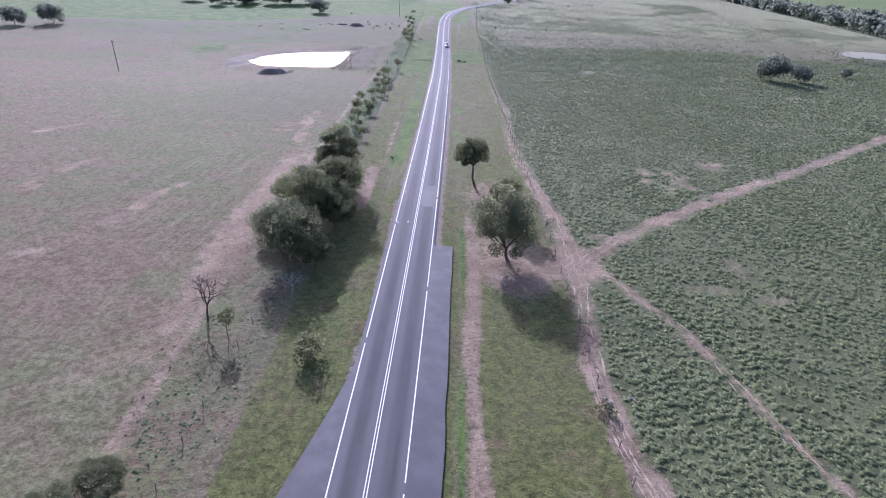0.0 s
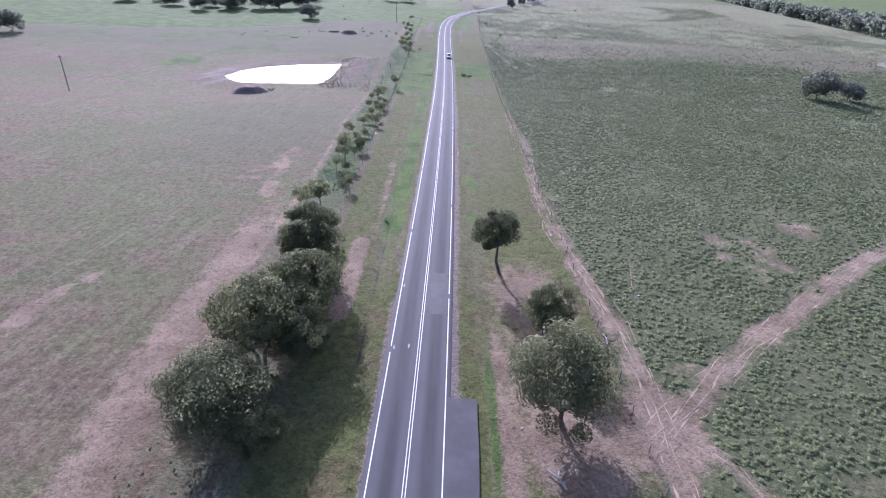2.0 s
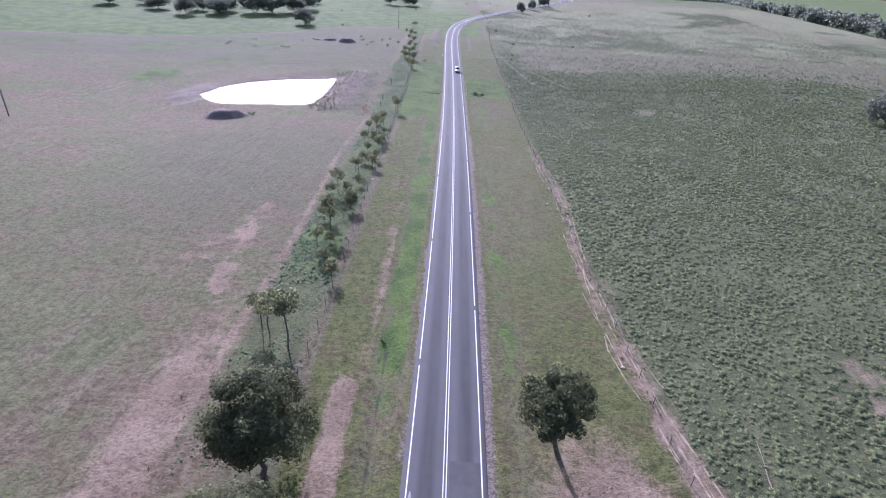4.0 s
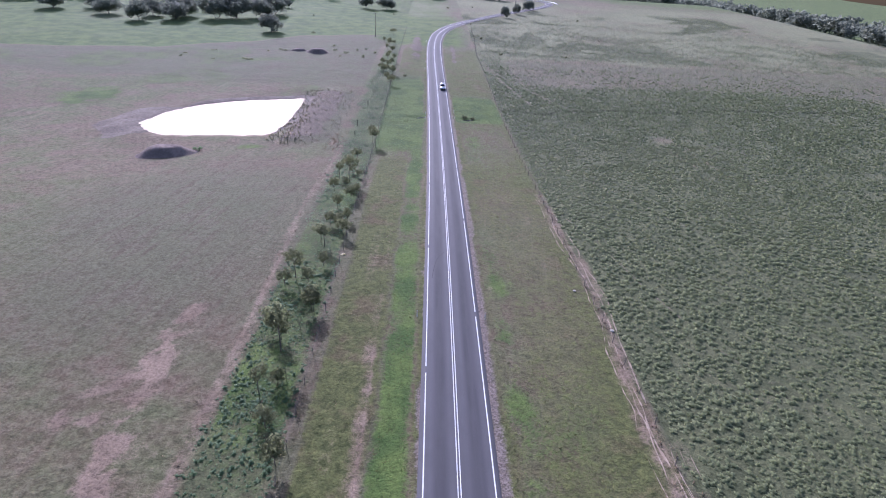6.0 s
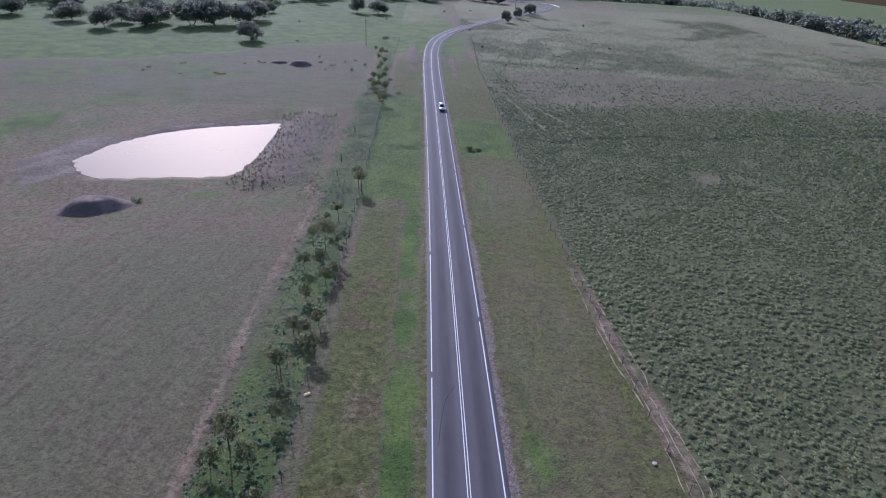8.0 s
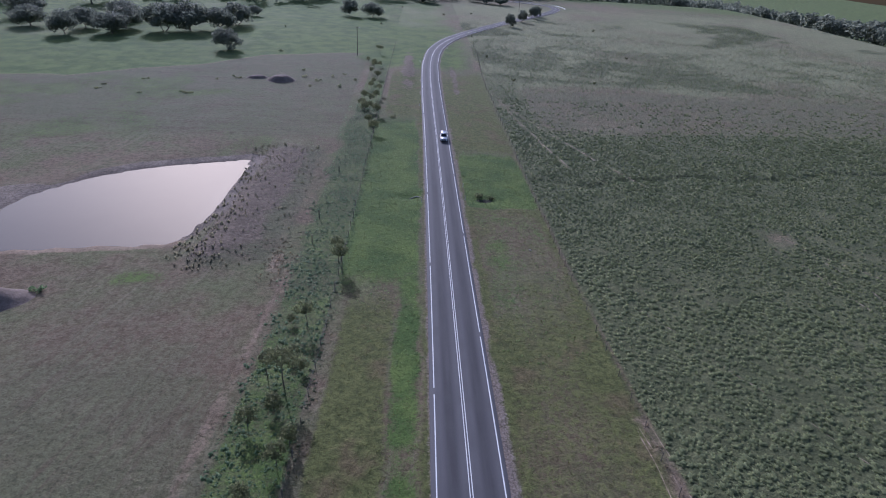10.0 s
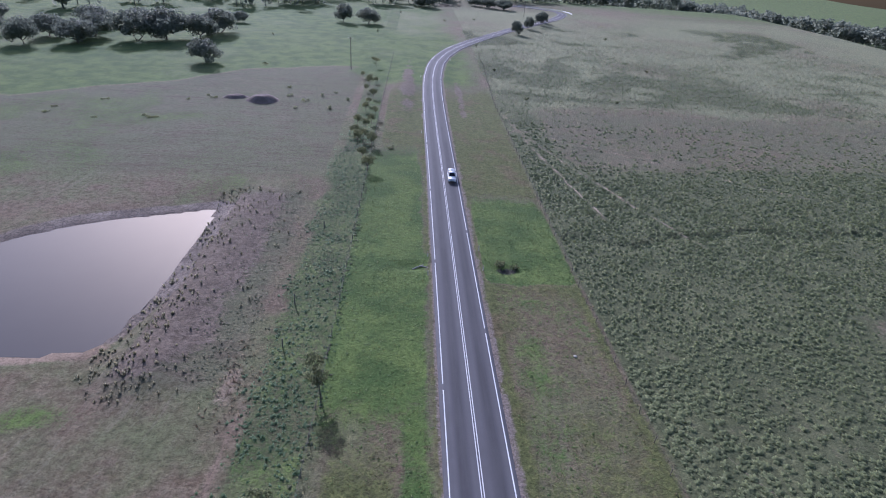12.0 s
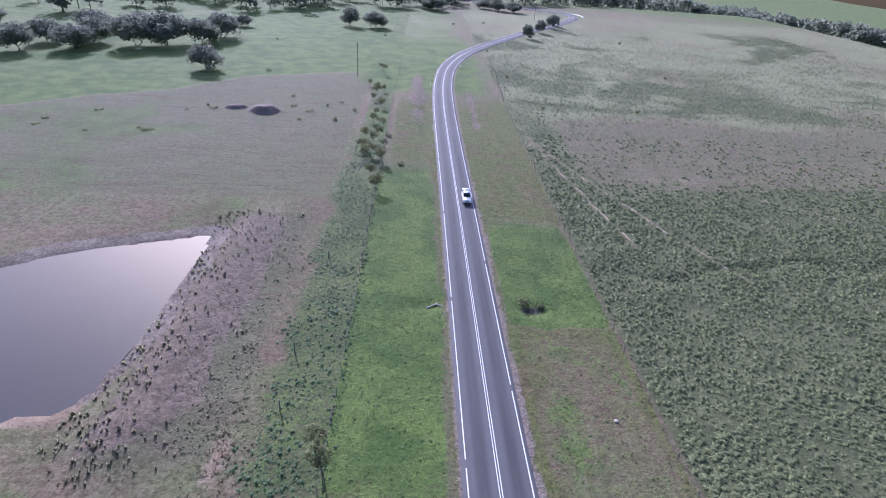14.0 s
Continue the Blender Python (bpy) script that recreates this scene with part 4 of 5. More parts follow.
place(gum_spread, -21.4, 66.6, 4.1, 0.92, 1.06, G1)
place(gum_spread, -25.2, 71.6, 0.4, 0.5, 0.9, G1)
place(gum_broad, 10.6, 68.8, 0.0, 1.0, 1.0, G1)
place(gum_twin, 10.7, 82.2, 2.5, 0.68, 1.2, G1)
place(gum_lone, 6.8, 97.2, 0.0, 1.0, 1.0, G1)
place(gum_spread, -26.0, 28.2, 3.0, 0.42, 0.95, G1)
place(gum_spread, -28.2, 25.0, 1.9, 0.45, 0.9, G1)
G2 = "young trees in the roadside strip"
for i, (x, y, s, kind) in enumerate([
        (-23.3, 48.2, 0.9, 0), (-21.6, 111.0, 1.55, 0), (-25.8, 115.0, 1.15, 0), (-24.4, 113.6, 1.25, 0), (-20.9, 151.0, 1.0, 1), (-22.0, 137.0, 0.75, 1), (-23.6, 145.0, 1.0, 1), (-25.1, 146.5, 0.8, 1), (-22.6, 169.4, 0.9, 0), (-21.5, 177.0, 0.9, 1), (-22.6, 201.0, 1.2, 0), (-25.0, 203.0, 0.9, 0), (-22.3, 213.0, 0.9, 0), (-20.4, 231.0, 1.0, 0), (-26.0, 157.0, 0.9, 1), (-22.8, 157.5, 0.9, 1), (-20.2, 192.5, 0.8, 1), (-24.9, 159.1, 1.15, 0), (-21.2, 151.2, 1.2, 1),
        (-23.1, 142.6, 1.25, 0), (-23.0, 178.0, 0.9, 1), (-20.2, 173.8, 1.0, 1), (-20.2, 179.5, 0.8, 1), (-23.4, 170.8, 0.8, 0), (-21.6, 163.0, 0.75, 1),
        (-24.9, 194.6, 0.9, 1), (-22.9, 197.3, 0.85, 1), (-20.9, 190.0, 0.95, 1), (-22.9, 185.6, 0.8, 1), (-22.7, 206.5, 0.7, 1), (-21.0, 204.0, 0.6, 1),
        (-19.7, 126.5, 1.0, 1), (-21.8, 131.0, 0.9, 1), (-23.6, 135.5, 0.8, 0), (-19.6, 228.3, 0.95, 0), (-24.5, 214.0, 0.6, 1), (-20.0, 301.5, 1.25, 1),
        (-24.1, 320.0, 1.2, 1), (-25.4, 326.5, 1.1, 1), (-20.3, 318.6, 1.2, 1), (-22.9, 322.5, 1.0, 1), (-22.9, 332.5, 1.1, 1), (-21.7, 337.2, 1.0, 1),
        (-25.5, 335.0, 1.0, 1), (-24.4, 349.5, 1.05, 1), (-23.0, 364.0, 1.0, 1), (-25.4, 379.5, 1.3, 1), (-25.0, 409.7, 0.95, 0), (-28.8, 391.0, 0.8, 1),
        (-22.0, 310.0, 0.9, 1), (-21.0, 343.0, 0.9, 0), (-24.0, 356.0, 0.8, 1), (-26.0, 372.0, 0.8, 1), (-23.5, 384.0, 0.9, 1), (-27.0, 420.0, 0.7, 1)]):
    place((young, young_b)[kind], x, y, i * 1.7, s, 1.0 + 0.1 * math.sin(i * 2.1), G2)
G3 = "paddock gum trees"
for i, (x, y, s, q, kind) in enumerate([
        (139.8, 239.8, 0.82, 1.15, 0), (152.8, 240.5, 0.62, 1.0, 0), (-90.1, 401.7, 0.78, 1.15, 1), (-165.4, 415.5, 0.78, 1.5, 0), (-165.5, 433.8, 0.84, 1.25, 0), (-148.5, 423.6, 1.0, 1.08, 0),
        (-149.6, 439.6, 1.0, 1.0, 1), (-160, 462, 1.1, 1.0, 0), (-130, 435.2, 1.1, 1.15, 1), (-120.8, 442.7, 1.25, 1.2, 0), (-107.7, 448.8, 1.0, 1.2, 0), (-104.4, 466.1, 1.1, 1.05, 1), (-106, 504, 0.6, 1.0, 1),
        (-142, 470, 1.0, 1.0, 0), (-190, 432, 0.95, 1.1, 0), (-205, 455, 1.1, 1.0, 1), (-225, 440, 1.0, 1.0, 0), (-52.0, 528.9, 0.7, 1.5, 1), (-37.1, 528.4, 0.87, 1.15, 0),
        (-0.7, 636, 1.0, 1.0, 1), (-6, 640, 0.8, 1.0, 0), (50.8, 521.5, 0.46, 1.75, 1), (63, 548, 0.46, 1.7, 1), (75, 573, 0.48, 1.7, 1), (80, 584, 0.42, 1.8, 1), (187, 261, 0.32, 1.1, 1),
        (-228, 300, 0.8, 1.0, 0), (-215, 310, 0.8, 1.0, 1), (62, 655, 0.9, 1.0, 0), (50, 662, 0.9, 1.0, 1), (40, 672, 0.8, 1.0, 0)]):
    place((far_gum, far_gum_b)[kind], x, y, i * 2.3, s, q * (0.76 if y > 390 else 1.0), G3)
for t in (gum_spread, gum_twin, gum_dark, gum_broad, gum_lone, young, young_b, far_gum, far_gum_b):
    drop(t)


def scatter(name, xy, size, patterns, material, label, category, tall=1.0, sink=0.05, lift=0.32):
    """Many small plants as one piece of stuff: patterns of (verts, tris), each turned and sized."""
    pieces_v, pieces_f, pieces_n, base = [], [], [], 0
    z = ground_z(xy[:, 0], xy[:, 1]) - sink
    which = rng.integers(0, len(patterns), len(xy))
    for i, (pv, pf) in enumerate(patterns):
        m = which == i
        n = int(m.sum())
        w = rng.uniform(0, 2 * math.pi, n)
        s = size[m]
        c, d = np.cos(w)[:, None], np.sin(w)[:, None]
        vx = (pv[None, :, 0] * c - pv[None, :, 1] * d) * s[:, None] + xy[m, 0][:, None]
        vy = (pv[None, :, 0] * d + pv[None, :, 1] * c) * s[:, None] + xy[m, 1][:, None]
        vz = pv[None, :, 2] * s[:, None] * tall * rng.uniform(0.75, 1.25, n)[:, None] + z[m][:, None]
        pieces_v.append(np.stack([vx, vy, vz], -1).reshape(-1, 3))
        nx, ny, nz = pv[:, 0] * 0.9, pv[:, 1] * 0.9, np.clip(pv[:, 2], 0, None) * 0.6 + lift
        pieces_n.append(np.stack([nx * c - ny * d, nx * d + ny * c, np.broadcast_to(nz, (n, len(pv)))], -1).reshape(-1, 3))
        pieces_f.append((pf[None] + (np.arange(n) * len(pv))[:, None, None]).reshape(-1, 3) + base)
        base += n * len(pv)
    ob = part(name, (np.concatenate(pieces_v), np.concatenate(pieces_f)), material)
    normals = np.concatenate(pieces_n)
    soften(ob.data, normals + rng.normal(size=normals.shape) * 0.2)
    return tagged(ob, label, category, kind="stuff")


def bush_pattern(leaves, seed, flat=0.62):
    """A low leafy clump about one metre across: a lumpy dome with loose leaf clusters on it."""
    rnd = np.random.default_rng(seed)
    k = 6
    w = 2 * math.pi * np.arange(k) / k
    g = rnd.uniform(0.75, 1.15, k)
    dome = np.concatenate([np.c_[0.42 * np.cos(w) * g, 0.42 * np.sin(w) * g, np.full(k, -0.05)], [[0, 0, flat * 0.8]]])
    fan = np.array([(i, (i + 1) % k, k) for i in range(k)])
    w = rnd.uniform(0, 2 * math.pi, leaves)
    out = np.c_[np.cos(w), np.sin(w), rnd.uniform(-0.15, 0.9, leaves)]
    across = np.c_[-np.sin(w), np.cos(w), rnd.normal(size=leaves) * 0.3]
    r = rnd.uniform(0.02, 0.34, leaves)
    mid = np.c_[np.cos(w) * r, np.sin(w) * r, flat * (0.95 - 1.6 * r) * rnd.uniform(0.8, 1.2, leaves)]
    size = rnd.uniform(0.14, 0.26, leaves)[:, None]
    a, b = out * size, across * size * 0.55
    v = np.stack([mid - a, mid - b, mid + a, mid + b], 1).reshape(-1, 3)
    q = np.arange(leaves) * 4
    leaf = np.concatenate([np.stack([q, q + 1, q + 2], 1), np.stack([q, q + 2, q + 3], 1)])
    return joined([(dome, fan), (v, leaf)])


def tuft_pattern(blades, seed, spread_r=0.28):
    """A grass tuft: narrow blades that lean outward."""
    rnd = np.random.default_rng(seed)
    w = rnd.uniform(0, 2 * math.pi, blades)
    o = np.c_[np.cos(w), np.sin(w), np.zeros(blades)]
    p = np.c_[-np.sin(w), np.cos(w), np.zeros(blades)]
    foot = o * rnd.uniform(0.0, spread_r * 0.5, blades)[:, None]
    tip = foot + o * rnd.uniform(0.1, spread_r, blades)[:, None] + np.c_[np.zeros((blades, 2)), rnd.uniform(0.3, 0.6, blades)]
    v = np.stack([foot - p * 0.07, foot + p * 0.07, tip], 1).reshape(-1, 3)
    return v, np.arange(blades * 3).reshape(-1, 3)


def rush_pattern(blades, seed):
    """An upright rush tussock about half a metre wide."""
    rnd = np.random.default_rng(seed)
    w = rnd.uniform(0, 2 * math.pi, blades)
    o = np.c_[np.cos(w), np.sin(w), np.zeros(blades)]
    p = np.c_[-np.sin(w), np.cos(w), np.zeros(blades)]
    foot = o * rnd.uniform(0.02, 0.2, blades)[:, None]
    waist = foot + o * 0.08 + np.c_[np.zeros((blades, 2)), rnd.uniform(0.35, 0.55, blades)]
    tip = waist + o * rnd.uniform(0.04, 0.2, blades)[:, None] + np.c_[np.zeros((blades, 2)), rnd.uniform(0.2, 0.5, blades)]
    v = np.stack([foot - p * 0.08, foot + p * 0.08, waist + p * 0.07, waist - p * 0.07, tip], 1).reshape(-1, 3)
    k = np.arange(blades) * 5
    return v, np.concatenate([np.stack([k, k + 1, k + 2], 1), np.stack([k, k + 2, k + 3], 1), np.stack([k + 3, k + 2, k + 4], 1)])


BUSH = [bush_pattern(7, 20 + i, 0.6) for i in range(8)]
BUSH_FAR = [bush_pattern(4, 30 + i) for i in range(6)]
BUSH_TINY = [bush_pattern(2, 36 + i) for i in range(6)]
RUSH = [rush_pattern(11, 80 + i) for i in range(5)]
TUFT = [tuft_pattern(6, 40 + i) for i in range(5)]
TURF = [tuft_pattern(5, 60 + i, 0.45) for i in range(5)]


def sow(x0, x1, y0, y1, per_m2, keep):
    """Random places in a block, kept by a chance that depends on what covers the ground."""
    n = int((x1 - x0) * (y1 - y0) * per_m2)
    x, y = rng.uniform(x0, x1, n), rng.uniform(y0, y1, n)
    m = rng.random(n) < keep(x, y, covers(x, y))
    return np.stack([x[m], y[m]], 1)


def weed_chance(x, y, c):
    patch = 0.72 + 0.4 * step(0.35, 0.6, fbm(x, y, 9, 31))
    return c[3] * (1 - step(0.15, 0.5, c[0])) * patch * (x > X_RIGHT_FENCE + 0.8)


def thinning(x, y):
    """How far the paddock weeds are thinned out with distance from the road."""
    return 1 - 0.68 * np.maximum(step(60, 150, x), step(240, 360, y))


near = sow(18, 240, 8, 345, 2.6, lambda x, y, c: weed_chance(x, y, c) * thinning(x, y))
far = sow(18, 260, 345, 600, 0.7, weed_chance)
spread_size = rng.uniform(0.7, 1.25, len(near)) * (0.75 + 0.5 * fbm(near[:, 0], near[:, 1], 12, 33)) / thinning(near[:, 0], near[:, 1]) ** 0.33
close = (near[:, 0] < 75) & (near[:, 1] < 240)
scatter("paddock_weeds", near[close], spread_size[close], BUSH, M_SCRUB, "low grey-green weeds covering the paddock", "weeds", 0.35, lift=0.62)
rest = np.concatenate([near[~close], far])
scatter("paddock_weeds", rest, np.concatenate([spread_size[~close], rng.uniform(0.7, 1.3, len(far))]), BUSH_TINY, M_SCRUB, "low grey-green weeds on the far paddock", "weeds", 0.58, lift=0.5)
lumps = sow(18, 240, 366, 540, 0.3, lambda x, y, c: 0.25 + 0.75 * step(0.4, 0.6, fbm(x, y, 12, 35)))
scatter("ridge_tussocks", lumps, rng.uniform(0.7, 1.3, len(lumps)), BUSH_TINY, M_TUFT, "pale dry tussocks over the open ridge", "grass", 0.42, lift=0.5)
strip = sow(-28, -19, 8, 330, 4.2, lambda x, y, c: np.clip(np.maximum(c[1], c[3]) * 1.5, 0, 0.95) * (0.35 + 0.75 * step(0.35, 0.6, fbm(x, y, 6, 97))))
verge = sow(-19, 18, 205, 312, 2.0, lambda x, y, c: c[1] * 0.8 * (to_line(x, y, ROAD_COARSE) > 4.6))
scatter("roadside_weeds", strip, rng.uniform(0.25, 0.65, len(strip)), BUSH_FAR, M_WEED, "rank blue-green weeds in the fenced roadside strip", "weeds", 0.42, lift=0.8)
scatter("verge_weeds", verge, rng.uniform(0.25, 0.65, len(verge)), BUSH_FAR, M_LUSH, "lush bright green growth on the road verge", "weeds", 0.42, lift=0.75)
grass = sow(-19, 18, 8, 330, 5.0, lambda x, y, c: 0.75 * (1 - c[0]) * (1 - c[4]) * (to_line(x, y, ROAD_COARSE) > 4.7) * (0.25 + fbm(x, y, 4, 51)) * (1 - 0.85 * bump(x, y, -16, 74, 8, 26)))
scatter("verge_grass", grass, rng.uniform(0.25, 0.7, len(grass)), TURF, M_GRASS, "tufted dry and green grass on the road verge", "grass", 0.5)
pasture = sow(-95, -28, 8, 235, 1.6, lambda x, y, c: 0.6 * (1 - 0.6 * c[0]) * (0.1 + 1.1 * step(0.4, 0.7, fbm(x, y, 7, 61))))
scatter("pasture_grass", pasture, rng.uniform(0.25, 0.6, len(pasture)), TURF, M_GRASS, "short grazed pasture grass", "grass", 0.45)
bank = sow(-49, -31, 228, 290, 2.2, lambda x, y, c: (inside(x, y, POND) > 0.3) * (0.25 + 0.9 * step(0.4, 0.65, fbm(x, y, 4, 71))) * (0.07 + 0.93 * np.exp(-((x + 46.2 - 0.07 * np.clip(238 - y, 0, 9) * 8) / 4.2) ** 2)))
scatter("bank_rushes", bank, rng.uniform(0.4, 0.8, len(bank)), RUSH, M_RUSH, "dark rush tussocks on the brown dam bank", "rushes", 0.8, lift=0.9)
scrub = sow(-41, -28, 232, 296, 2.6, lambda x, y, c: np.exp(-((x + 33.5) / 3.6) ** 2) * (0.15 + 0.9 * step(0.42, 0.62, fbm(x, y, 5, 73))))
scatter("bank_weeds", scrub, rng.uniform(0.25, 0.6, len(scrub)), BUSH_FAR, M_LEAF_PALE, "low grey-green weeds at the foot of the dam bank", "weeds", 0.5)
litter = sow(-46.5, -31, 229, 292, 0.35, lambda x, y, c: (inside(x, y, POND) > 0.8) * (0.25 + 0.6 * fbm(x, y, 3, 77)))
scatter("bank_litter", litter, rng.uniform(0.3, 0.7, len(litter)), TURF, M_STRAW, "dead brown grass scattered over the dam bank", "grass", 0.5)
row = np.concatenate([sow(-21, -18, 190, 330, 4.0, lambda x, y, c: np.exp(-((x + 19.5 - 0.5 * np.sin(y / 60)) / 0.5) ** 2) * (0.15 + fbm(x, y, 4, 83))), sow(-30, -19, 245, 306, 1.2, lambda x, y, c: bump(x, y, -22.4, 262, 2.4, 9) + 0.45 * bump(x, y, -24, 292, 4, 13))])
thick = sow(-29.5, -19.6, 120, 335, 1.5, lambda x, y, c: np.clip(c[3] * 1.2 + 0.5 * c[1], 0, 1) * step(0.38, 0.6, fbm(x, y, 5, 99)))
scatter("strip_weeds", thick, rng.uniform(0.45, 1.0, len(thick)), BUSH_FAR, M_WEED, "tall clumped blue-green weeds between the fence and the paddock", "weeds", 0.5, lift=0.75)
scatter("rank_weeds", row, rng.uniform(0.35, 0.8, len(row)), BUSH, M_LEAF_PALE, "rank dark dock and tussock along the fence line", "weeds", 0.5)
edge = np.concatenate([sow(15.8, 20.5, 10, 260, 1.5, lambda x, y, c: 0.75 * np.exp(-((x - 17.7) / 0.9) ** 2) * (0.2 + c[0])),
                       sow(-30, -27, 20, 240, 0.8, lambda x, y, c: 0.5 * c[0]),
                       sow(-35, -27, 222, 242, 4.0, lambda x, y, c: np.clip(1.2 * bump(x, y, -30.6, 231.5, 1.8, 5.5), 0, 1))])
scatter("dead_grass", edge, rng.uniform(0.5, 1.1, len(edge)), TUFT, M_STRAW, "dead straw-coloured grass along the fence", "grass", 0.5)


def gully_y(x):
    """The line of the washed-out gully across the eastern paddock."""
    return 269.5 + 0.085 * (x - 18) + 1.6 * np.sin(x / 7.0) + 1.0 * np.sin(x / 2.9)


gully = sow(18, 170, 264, 290, 1.3, lambda x, y, c: np.exp(-((y - gully_y(x) - 1.6) / 1.1) ** 2) * (0.3 + 0.8 * fbm(x, y, 6, 91)))
scatter("gully_weeds", gully, rng.uniform(0.6, 1.2, len(gully)), BUSH_FAR, M_LEAF_PALE, "dark taller weeds along the washed-out gully", "weeds", 0.6, lift=0.5)
clods = sow(-17, -10.5, 104, 205, 2.4, lambda x, y, c: 0.9 * (np.exp(-((x + 12.5) / 0.6) ** 2) + 0.4 * np.exp(-((x + 15.3) / 0.6) ** 2)) * step(0.4, 0.62, fbm(x, y, 5, 93)))
straws = sow(4, 17, 90, 250, 1.6, lambda x, y, c: 0.9 * step(0.6, 0.75, fbm(x, y, 6, 95)) * step(4.8, 6.0, x - road_x(y)))
both = np.concatenate([clods, straws])
scatter("bleached_grass", both, rng.uniform(0.35, 0.8, len(both)), TURF, M_STRAW, "bleached dead grass scattered over the verge", "grass", 0.45)


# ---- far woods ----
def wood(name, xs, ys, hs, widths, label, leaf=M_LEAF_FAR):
    """A stand of far trees: clumped crowns over short trunks, joined."""
    v, f, base = [], [], 0
    for x, y, h, w in zip(xs, ys, hs, widths):
        z0 = float(land(x, y))
        blobs = [((x + rng.normal() * w * 0.25, y + rng.normal() * w * 0.25, z0 + h * rng.uniform(0.3, 0.8)), w * rng.uniform(0.24, 0.36), 0.95) for _ in range(5)]
        a, b = cards(crown_points(blobs, 0.12, rng), 2.9)
        v.append(a), f.append(b + base)
        base += len(a)
        a, b = tube([(x, y, z0 - 0.5), (x, y, z0 + h * 0.6)], [0.3, 0.15], 4)
        v.append(a), f.append(b + base)
        base += len(a)
    return tagged(part(name, (np.concatenate(v), np.concatenate(f)), leaf), label, "woodland", kind="stuff")


n = 520
xs = rng.uniform(-620, 420, n)
front = np.interp(xs, [-620, -230, -116, 0, 200, 420], [470, 480, 575, 665, 800, 880])
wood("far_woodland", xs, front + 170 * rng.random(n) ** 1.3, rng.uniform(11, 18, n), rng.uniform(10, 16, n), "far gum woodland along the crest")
n = 620
ys = rng.uniform(250, 1250, n)
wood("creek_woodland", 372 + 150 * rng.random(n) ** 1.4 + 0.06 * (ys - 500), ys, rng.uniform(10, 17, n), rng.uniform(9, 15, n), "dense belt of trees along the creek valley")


# ---- shrubs, dead trees, stones and branches ----
def make_shrub(name, width, height, seed, leaf, label, dense=7.0, size=0.4, blobs_n=9):
    """A low bush: several leafy clumps on short stems."""
    rnd = np.random.default_rng(seed)
    root = new(name)
    blobs, stems = [], []
    for k in range(blobs_n):
        w = rnd.uniform(0, 2 * math.pi)
        r = width * 0.36 * math.sqrt(rnd.random())
        rad = width * rnd.uniform(0.13, 0.2)
        c = np.array([math.cos(w) * r, math.sin(w) * r, height * rnd.uniform(0.3, 0.72)])
        blobs.append((c, rad, min(1.0, height * 0.42 / rad)))
        stems.append(tube([(0.2 * c[0], 0.2 * c[1], -0.2), c * np.array([0.7, 0.7, 0.6]), c], [0.06, 0.04, 0.015], 4))
    part("stem", joined(stems), M_BARK, root)
    pts = crown_points(blobs, dense, rnd)
    part("foliage", cards(pts, size, rnd=rnd), leaf, root)
    return tagged(root, label, "shrub")


def put_shrub(name, x, y, width, height, seed, leaf, label, **more):
    ob = make_shrub(name, width, height, seed, leaf, label, **more)
    ob.location = (x, y, float(ground_z(x, y)) - 0.05)
    return ob


def mound_material():
    n = Nodes("dumped_dark_soil", 0.95, 0.15)
    p = n.coords()
    a, b = n.noise(p, 0.5, 5, 0.65), n.noise(p, 3.0, 5, 0.7)
    c = n.mix(n.level(a, 0.35, 0.68), (0.17, 0.138, 0.115), (0.26, 0.207, 0.172))
    n.colour(n.mix(n.level(b, 0.3, 0.6, 0.5, 0.0), c, (0.5, 0.47, 0.43), "MULTIPLY"))
    n.bump(b, 0.9, 0.15)
    return n.mat


M_SOIL = mound_material()


def soil_mound(x, y, long, wide, tall, turn, seed, label):
    """A smooth heap of dumped earth with a clodded crest, its foot sunk into the ground."""
    gu, gv = np.meshgrid(np.linspace(-1.25, 1.25, 46), np.linspace(-1.25, 1.25, 38))
    c, s = math.cos(turn), math.sin(turn)
    px, py = x + gu * long * c - gv * wide * s, y + gu * long * s + gv * wide * c
    r = np.hypot(gu, gv) + 0.22 * (fbm(px, py, 6, seed) - 0.5)
    h = tall * (1 - step(0.3, 1.0, r)) * (0.75 + 0.5 * fbm(px, py, 7, seed + 1))
    h = h + 0.35 * (vnoise(px, py, 0.8, seed + 2) - 0.4) * (1 - step(0.5, 1.0, r)) * step(-0.1, 0.5, gu + 0.6 * gv)
    z = ground_z(px, py) + h - 0.12 - 0.5 * step(0.95, 1.2, r)
    k = np.arange(gu.size).reshape(gu.shape)
    q = np.stack([k[:-1, :-1], k[:-1, 1:], k[1:, 1:], k[1:, :-1]], -1).reshape(-1, 4)
    return tagged(part("soil_mound", (np.stack([px, py, z], -1).reshape(-1, 3), q), M_SOIL, smooth=True), label, "earth mound")


soil_mound(-68.8, 218.4, 7.4, 4.4, 2.0, 0.3, 61, "smooth heap of dark dumped soil in the grazed paddock")
soil_mound(-57.0, 355.5, 5.8, 4.4, 2.0, 0.1, 73, "dark rounded earth heap in the brown paddock")
soil_mound(-66.0, 357.5, 4.6, 2.2, 0.9, 0.2, 75, "low rough ridge of dug earth beside the heap")
put_shrub("shrub", -62.6, 222.0, 2.4, 0.9, 69, M_WEED, "small green bush at the foot of the soil heap", size=0.3)
